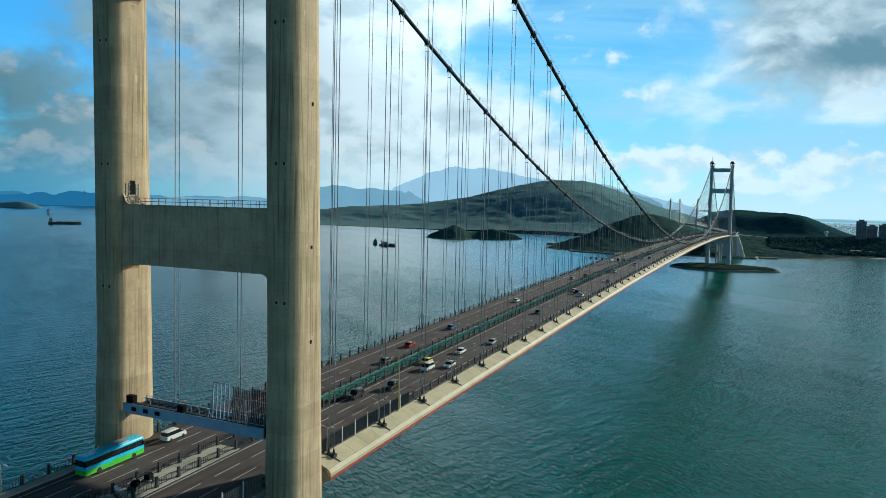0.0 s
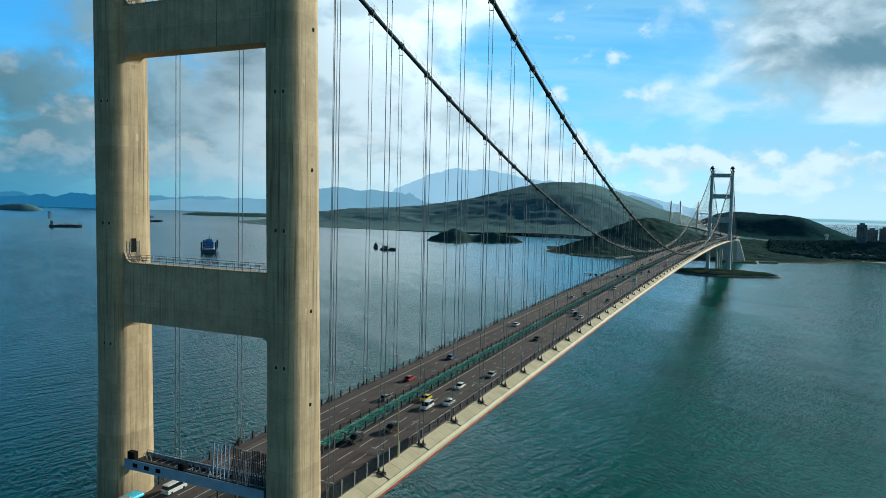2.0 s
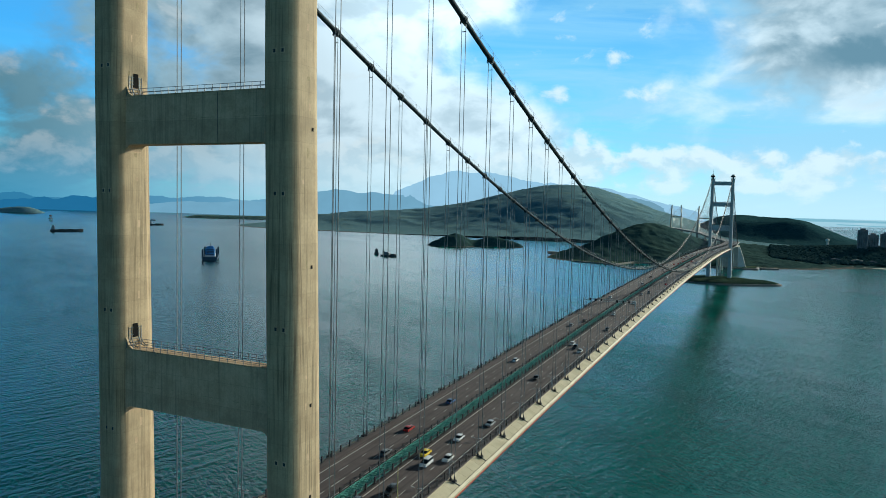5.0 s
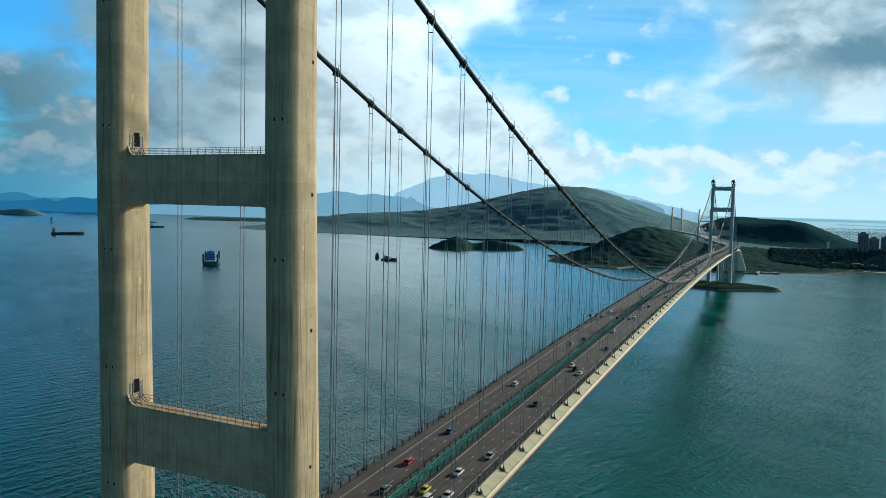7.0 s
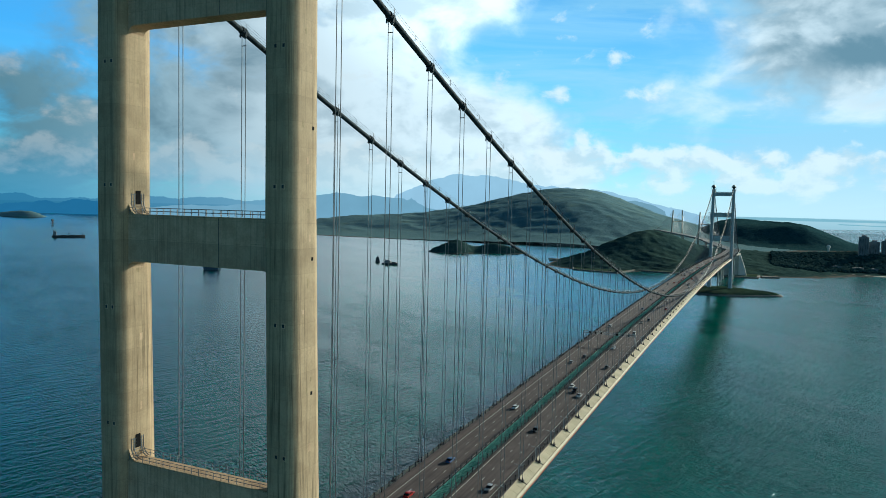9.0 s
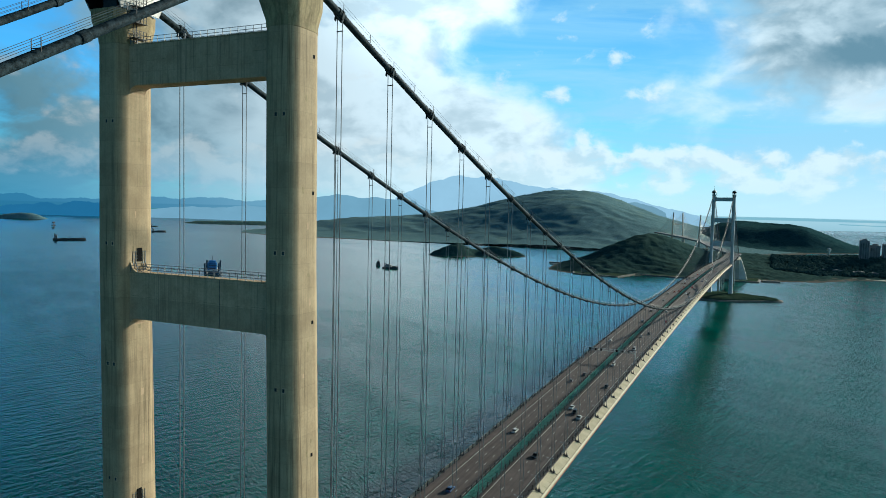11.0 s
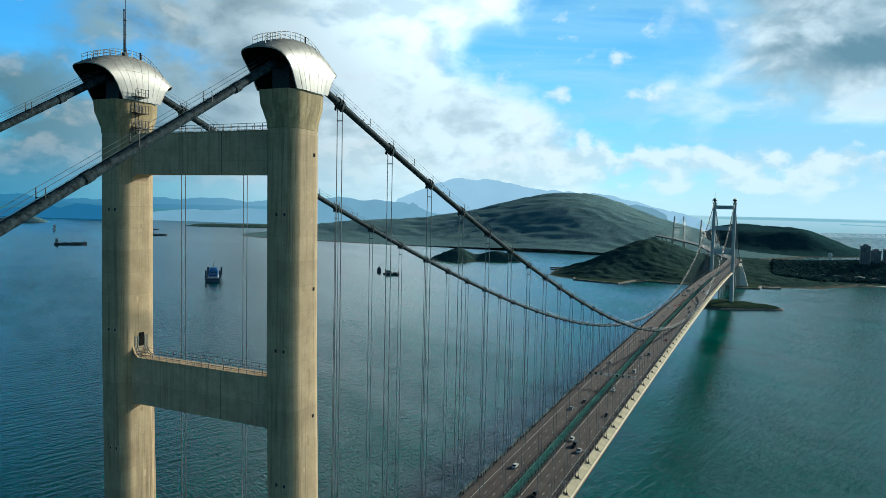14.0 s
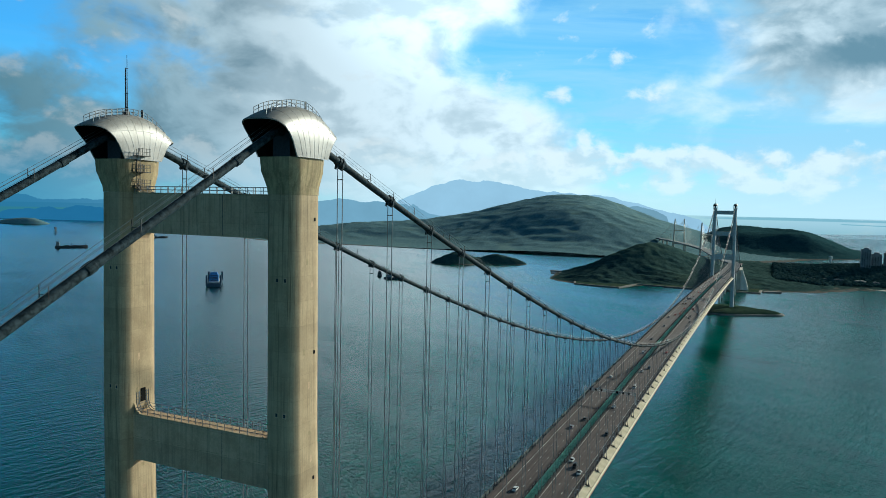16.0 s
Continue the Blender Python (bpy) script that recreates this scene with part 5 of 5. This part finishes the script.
tower_island()
quay_line = [(-376, 1720), (-363, 1668), (-300, 1652), (-249, 1645), (-238, 1690), (-224, 1748), (-160, 1738), (-94, 1729), (20, 1722), (62, 1728), (64, 1790)]
quay = thing("quay", (-150, 1730, 0), "grey stone quay wall along the island shore", "quay", kind="structure")
part("quay_wall", wall_along(quay_line, 5.0, -4.0, 3.0), ROCK, quay)
flat_land(quay_line + [(90, 1890), (60, 1990), (-260, 1990), (-400, 1840)], 2.7, GRASS, "ground", "scrubby flat ground behind the quay")
flat_land([(96, 1880), (150, 1960), (243, 2024), (300, 2000), (345, 1976), (440, 1950), (600, 1940), (620, 2060), (300, 2090), (120, 2010)], 1.1, SAND, "beach", "pale sandy beach under dark trees")
for a, b, w in (((-520, 1990), (-455, 1985), 9), ((-500, 1925), (-450, 1930), 7), ((70, 1760), (108, 1772), 12)):
    jetty = thing("jetty", (*a, 0), "dark stone jetty on the water", "jetty", "jetties")
    part("pier", wall_along([a, ((a[0] + b[0]) / 2, (a[1] + b[1]) / 2 + 2), b], w, -3.0, 3.0), ROCK, jetty)


def make_anchorage():
    top = road_z(1760) - 7.6
    a = thing("cable_anchorage", (0, 1790, 0), "massive pale concrete cable anchorage under the deck", "anchorage")
    part("block", Geo().loft([rounded(0, 1800, 19, 48, 1.0, z, 2) for z in (0, top)]), CONCRETE_PALE, a)
    wedge = Geo().loft([[(19.2, y0, 2), (37, y0, 2), (30, y0, top * 0.55), (22, y0, top), (19.2, y0, top)] for y0 in (1762, 1772)])
    part("wedge", wedge, CONCRETE_WHITE, a, "bright white sloped buttress")
    for y in (1500.0, 1585.0, 1672.0):
        z1 = road_z(y) - 7.4
        pier = thing("deck_pier", (0, y, 0), "pale concrete portal pier under the side span", "pier", "side span piers")
        for x in (-11, 11):
            part("column", Geo().loft([rounded(x, y, 1.8, 2.4, 0.5, z, 3) for z in (-3 if y < 1700 else 2, z1 - 3)]), CONCRETE_PALE, pier)
        part("cap", Geo().box(-13.5, 13.5, y - 2.6, y + 2.6, z1 - 3, z1), CONCRETE_PALE, pier)


make_anchorage()


# the cable-stayed bridge behind
STAY_PATH = [(0, 1890, 57), (-42, 2060, 59), (-88, 2260, 62), (-130, 2510, 62), (-200, 2740, 63), (-272, 2945, 65), (-335, 3075, 68), (-375, 3160, 69)]


def make_stayed_bridge():
    b = thing("stayed_bridge", (-122, 2510, 0), "pale cable-stayed road bridge with slim twin towers", "bridge")
    rings = []
    pts = [Vector(p) for p in STAY_PATH]
    fine = []
    for i in range(len(pts) - 1):
        fine += [pts[i].lerp(pts[i + 1], k / 6) for k in range(6)]
    fine.append(pts[-1])
    for i, p in enumerate(fine):
        way = (fine[min(i + 1, len(fine) - 1)] - fine[max(i - 1, 0)]).normalized()
        side = Vector((way.y, -way.x, 0)).normalized()
        rings.append([p + side * 13, p + side * 13 + Vector((0, 0, -3)), p + side * 9 + Vector((0, 0, -6)), p - side * 9 + Vector((0, 0, -6)), p - side * 13 + Vector((0, 0, -3)), p - side * 13][::-1])
    part("deck", Geo().loft(rings), BUILDING, b)
    for i, p in enumerate(fine[2:-1:3]):
        if i in (5, 6, 7, 9):
            continue
        part("pier", Geo().loft([rounded(p.x, p.y, 3.2, 2.2, 0.5, z, 2) for z in (-3, p.z - 5.8)]), CONCRETE_PALE, b)
    for (cx, cy), (sx, sy), top in (((-264, 2945), (17, 7), 157), ((-122, 2513), (17, 7), 151)):
        for s in (-1, 1):
            leg = Geo().loft([rounded(cx + s * sx * k, cy + s * sy * k, w, w * 1.2, 0.4, z, 2) for z, k, w in ((-4, 1.15, 3.4), (82, 1.15, 2.8), (top, 1.0, 2.0))])
            part("tower_leg", leg, CONCRETE_PALE, b)
            for k in range(1, 9):
                for way in (-1, 1):
                    i = min(range(len(fine)), key=lambda j: (fine[j] - Vector((cx, cy, 65))).length)
                    q = i + way * (k + 1) // 1
                    if 0 <= q < len(fine):
                        foot = fine[q] + Vector((s * 14, s * 6, 0))
                        part("stay", Geo().tube([foot, (cx + s * sx, cy + s * sy, top - 22 + 2.4 * k)], 0.22, 4, caps=False), PALE_STEEL, b)
        for z in (57, 110):
            part("crossbeam", Geo().bar((cx - sx * 1.1, cy - sy * 1.1, z), (cx + sx * 1.1, cy + sy * 1.1, z), 3.6, 4.0), CONCRETE_PALE, b)
    ramp = thing("viaduct", (-150, 2180, 0), "pale concrete road viaduct on slim piers", "viaduct")
    path = [Vector((-20 - 50 * k, 2240 + 58 * k, 44 + 0.6 * k)) for k in range(7)]
    geo = Geo()
    geo.loft([[p + Vector((3, 5, 0)), p + Vector((3, 5, -1.8)), p + Vector((-3, -5, -1.8)), p + Vector((-3, -5, 0))] for p in path])
    part("deck", geo, CONCRETE_PALE, ramp)
    for p in path[1:]:
        part("pier", Geo().loft([rounded(p.x, p.y, 1.4, 1.4, 0.4, z, 2) for z in (-2, p.z - 1.7)]), CONCRETE_PALE, ramp)


make_stayed_bridge()


def apartment(cx, cy, w, d, h, label):
    b = thing("apartment_building", (cx, cy, 0), label, "building", "apartment towers")
    part("wall", Geo().loft([rounded(cx, cy, w / 2, d / 2, 0.4, z, 1) for z in (0, h)]), BUILDING, b)
    bays = max(2, int(w / 6))
    for i in range(bays):
        x = cx - w / 2 + (i + 0.5) * w / bays
        part("bay", Geo().box(x - w / bays * 0.28, x + w / bays * 0.28, cy - d / 2 - 1.2, cy - d / 2 - 0.02, 4, h - 3), BUILDING, b)
        for k in range(int((h - 10) / 3.1)):
            part("window", Geo().box(x - w / bays * 0.2, x + w / bays * 0.2, cy - d / 2 - 1.28, cy - d / 2 - 1.21, 6 + 3.1 * k, 7.6 + 3.1 * k), GLASS, b)
    part("roof", Geo().box(cx - w / 4, cx + w / 4, cy - d / 4, cy + d / 4, h, h + 4.5), BUILDING, b)


apartment(327, 2256, 24, 22, 92, "grey high-rise apartment tower above dark trees")
apartment(357, 2290, 26, 22, 78, "grey high-rise apartment tower above dark trees")
apartment(392, 2300, 30, 22, 82, "grey high-rise apartment tower above dark trees")


def shed(x, y, z, w, d, h, turn):
    s = thing("shed", (0, 0, 0), "low grey building among dark trees", "building", "low buildings")
    part("wall", Geo().box(-w / 2, w / 2, -d / 2, d / 2, -6, h), BUILDING, s)
    part("roof", Geo().loft([[(-w / 2 - 0.5, y0, h), (w / 2 + 0.5, y0, h), (0, y0, h + 2.2)] for y0 in (d / 2 + 0.5, -d / 2 - 0.5)]), BUILDING, s)
    s.matrix_basis = pose(x, y, z, 0, 0, turn)


for x, y, z, w, d, h, turn in ((150, 2075, 8, 30, 14, 6, 12), (185, 2095, 8, 26, 12, 5, 5), (215, 2100, 9, 40, 12, 4, -8), (250, 2085, 9, 22, 10, 6, 20), (110, 2040, 8, 18, 12, 7, 30),
                               (300, 2080, 9, 26, 12, 5, -4), (335, 2075, 9, 18, 10, 4, 8)):
    shed(x, y, z, w, d, h, turn)
tank = thing("water_tower", (253, 2471, 0), "small white round tower above the trees", "tower")
part("shaft", Geo().tube([(253, 2471, 0), (253, 2471, 50)], 3.2, 12), CONCRETE_WHITE, tank)
part("drum", Geo().tube([(253, 2471, 47), (253, 2471, 49), (253, 2471, 54), (253, 2471, 57)], [3.4, 6.0, 6.0, 1.5], 14), CONCRETE_WHITE, tank)


# ---------------------------------------------------------------- shipping
def hull_mesh(length, beam, depth, z0=-2.0):
    rings = []
    for t in (-0.5, -0.46, -0.3, 0.0, 0.25, 0.4, 0.47, 0.5):
        w = beam / 2 * (1.0 if -0.46 <= t < 0.25 else 0.92 if t < -0.46 else max(0.05, 1 - ((t - 0.2) / 0.3) ** 2))
        sheer = depth + (0.25 * depth * max(0, t) * 2) ** 1.0
        rings.append([(t * length, w * 0.8, z0), (t * length, w, depth * 0.4), (t * length, w, sheer), (t * length, -w, sheer), (t * length, -w, depth * 0.4), (t * length, -w * 0.8, z0)])
    return Geo().loft([r[::-1] for r in rings])


def ship(x, y, length, beam, depth, heading, hull_mat, house_mat, label, house=(-0.38, 0.12, 12.0), extras=()):
    s = thing("ship", (0, 0, 0), label, "ship", "ships in the strait")
    part("hull", hull_mesh(length, beam, depth), hull_mat, s, smooth=30)
    at, long, high = house
    part("deckhouse", Geo().loft([rounded(at * length, 0, long * length / 2 * k, beam * 0.4 * k, 0.5, depth + z, 2) for z, k in ((0, 1.0), (high * 0.7, 1.0), (high * 0.7, 0.75), (high, 0.7))]), house_mat, s)
    part("funnel", Geo().tube([(at * length - long * length * 0.3, 0, depth + high * 0.6), (at * length - long * length * 0.35, 0, depth + high * 1.25)], [1.4, 1.1], 8), DARK, s)
    part("mast", Geo().tube([(at * length + long * length * 0.2, 0, depth + high), (at * length + long * length * 0.2, 0, depth + high * 1.6)], [0.35, 0.15], 5), DARK, s)
    for kind, px, w, h in extras:
        if kind == "crane":
            part("derrick", Geo().bar((px * length, 0, depth), (px * length, 0, depth + h), 1.1), DARK, s)
            part("boom", Geo().bar((px * length, 0, depth + h * 0.9), (px * length + w, 0, depth + h * 0.6), 0.7), DARK, s)
        else:
            part("hatch", Geo().box(px * length - w / 2, px * length + w / 2, -beam * 0.36, beam * 0.36, depth - 0.2, depth + h), hull_mat if kind == "hatch" else house_mat, s)
    s.matrix_basis = pose(x, y, sea_z(x, y), 0, 0, heading)


ship(-2343, 1770, 112, 17, 8.0, 52, SHIP_DARK, SHIP_GREY, "long dark tanker lying at anchor", (-0.41, 0.1, 15), [("crane", 0.0, 6, 9), ("hatch", 0.12, 22, 1.8), ("hatch", -0.15, 18, 1.8), ("crane", 0.42, 3, 9)])
ship(-2683, 2527, 66, 13, 6.5, 56, SHIP_DARK, SHIP_WHITE, "dark cargo ship with a white deckhouse", (-0.38, 0.14, 10), [("hatch", 0.1, 26, 1.8)])
ship(-3081, 2867, 44, 10, 4.0, 60, SHIP_DARK, SHIP_GREY, "small dark coaster on the sea", (-0.3, 0.2, 9), [("hatch", 0.15, 12, 1.2)])
ship(-862, 1552, 30, 12, 4.0, 120, SHIP_DARK, SHIP_DARK, "dark work barge with a crane", (-0.1, 0.4, 9), [("crane", 0.25, 9, 13)])
ship(-796, 1502, 44, 13, 4.4, 0, SHIP_DARK, SHIP_GREY, "dark work barge with a low deckhouse", (-0.15, 0.4, 7), [("hatch", 0.28, 12, 3.0), ("crane", -0.42, 5, 10)])


def make_ferry(x, y):
    """A broad semi-submersible carrier with corner towers, seen nearly end on."""
    s = thing("ship", (0, 0, 0), "broad blue cargo carrier with a tall blue bridge and side towers", "ship", "ships in the strait")
    part("hull", hull_mesh(120, 34, 7.5), SHIP_NAVY, s, smooth=30)
    part("deck_load", Geo().box(-48, 30, -11, 11, 6.5, 9.5), SHIP_WHITE, s)
    part("bridge", Geo().loft([rounded(-30, 0, 9 * k, 10 * k, 1.0, z, 2) for z, k in ((9, 1.0), (25, 1.0), (25, 0.8), (30, 0.75))]), SHIP_BLUE, s, "bright blue bridge house")
    for k in range(4):
        part("window_band", Geo().box(-39.1, -20.9, -7.5, 7.5, 11.5 + 3.4 * k, 13.0 + 3.4 * k), GLASS, s)
    part("mast", Geo().tube([(-30, 0, 29), (-30, 0, 42)], [0.8, 0.3], 6), DARK, s)
    for px, py in ((-50, -15), (-50, 15), (36, -15), (36, 15)):
        part("side_tower", Geo().loft([rounded(px, py, 4, 2.0, 0.6, z, 2) for z in (6, 25)]), SHIP_NAVY, s)
    s.matrix_basis = pose(x, y, 0, 0, 0, 130)


make_ferry(-1075, 1165)
rig = thing("beacon_platform", (-3330, 2433, 6), "dark lattice beacon platform standing in the sea", "beacon")
for dx in (-5, 5):
    for dy in (-5, 5):
        part("leg", Geo().bar((-3330 + dx, 2433 + dy, 0), (-3330 + dx * 0.6, 2433 + dy * 0.6, 34), 1.2), DARK, rig)
part("platform", Geo().box(-3338, -3322, 2425, 2441, 13, 16), DARK, rig)
part("cabin", Geo().box(-3335, -3325, 2428, 2438, 28, 34), DARK, rig)

# low land on the far water
hill("spit", (-3500, -2550, 3000, 3800), 16.0, [(-3170, 3310, 150, 40, 0.62, 30), (-2990, 3440, 160, 45, 0.6, 31), (-2830, 3560, 130, 45, 0.6, 30)], HAZED_SCRUB, "low green spit of land on the water", "land", rough=0.3, base=0.0)
hill("low_island", (-4500, -3600, 2300, 3100), 16.0, [(-4090, 2680, 150, 60, 0.6, 50), (-3960, 2770, 110, 45, 0.6, 44)], HAZED_WOODS, "low dark wooded island on the water", "island", rough=0.5, base=0.0)
hill("low_island", (-2800, -2150, 2950, 3550), 14.0, [(-2420, 3290, 150, 60, 0.6, 14), (-1990, 2960, 80, 30, 0.2, 7)], GRASS, "low islet on the water", "island", rough=0.5)


# ---------------------------------------------------------------- tree crowns on the island beyond the far tower
def crowns(name, spots, seed, label):
    """Many uneven tree crowns, each a bent eight-sided clump, along a stretch of ground."""
    rng = random.Random(seed)
    geo = Geo()
    for x0, x1, y0, y1, ground, count, low, high in spots:
        for _ in range(count):
            x, y = rng.uniform(x0, x1), rng.uniform(y0, y1)
            z = ground(x, y)
            if z < 4.0:
                continue
            r, h = rng.uniform(3.5, 7.5), rng.uniform(low, high)
            first = len(geo.v)
            for lift, wide in ((-2.0, 0.5), (0.35 * h, 1.0), (0.75 * h, 0.75)):
                for k in range(6):
                    a = math.pi / 3 * k + 0.5 * lift
                    w = r * wide * rng.uniform(0.75, 1.2)
                    geo.v.append((x + w * math.cos(a), y + w * math.sin(a), z + lift * rng.uniform(0.9, 1.1)))
            geo.v.append((x + rng.uniform(-1, 1), y + rng.uniform(-1, 1), z + h))
            for row in range(2):
                for k in range(6):
                    p, q = first + row * 6 + k, first + row * 6 + (k + 1) % 6
                    geo.f.append((p, q, q + 6, p + 6))
            for k in range(6):
                geo.f.append((first + 12 + k, first + 12 + (k + 1) % 6, first + 18))
    return tagged(part(name, geo, ISLET_WOODS, smooth=180.0), label, "trees", kind="stuff")


def island_ground(x, y):
    return -3.0 + sum(gauss(x, y, *b) for b in STRAIT_RISES)


crowns("far_woods", [(90, 640, 1990, 2460, island_ground, 5200, 3.5, 8)], 5, "dark broadleaf woods covering the island")
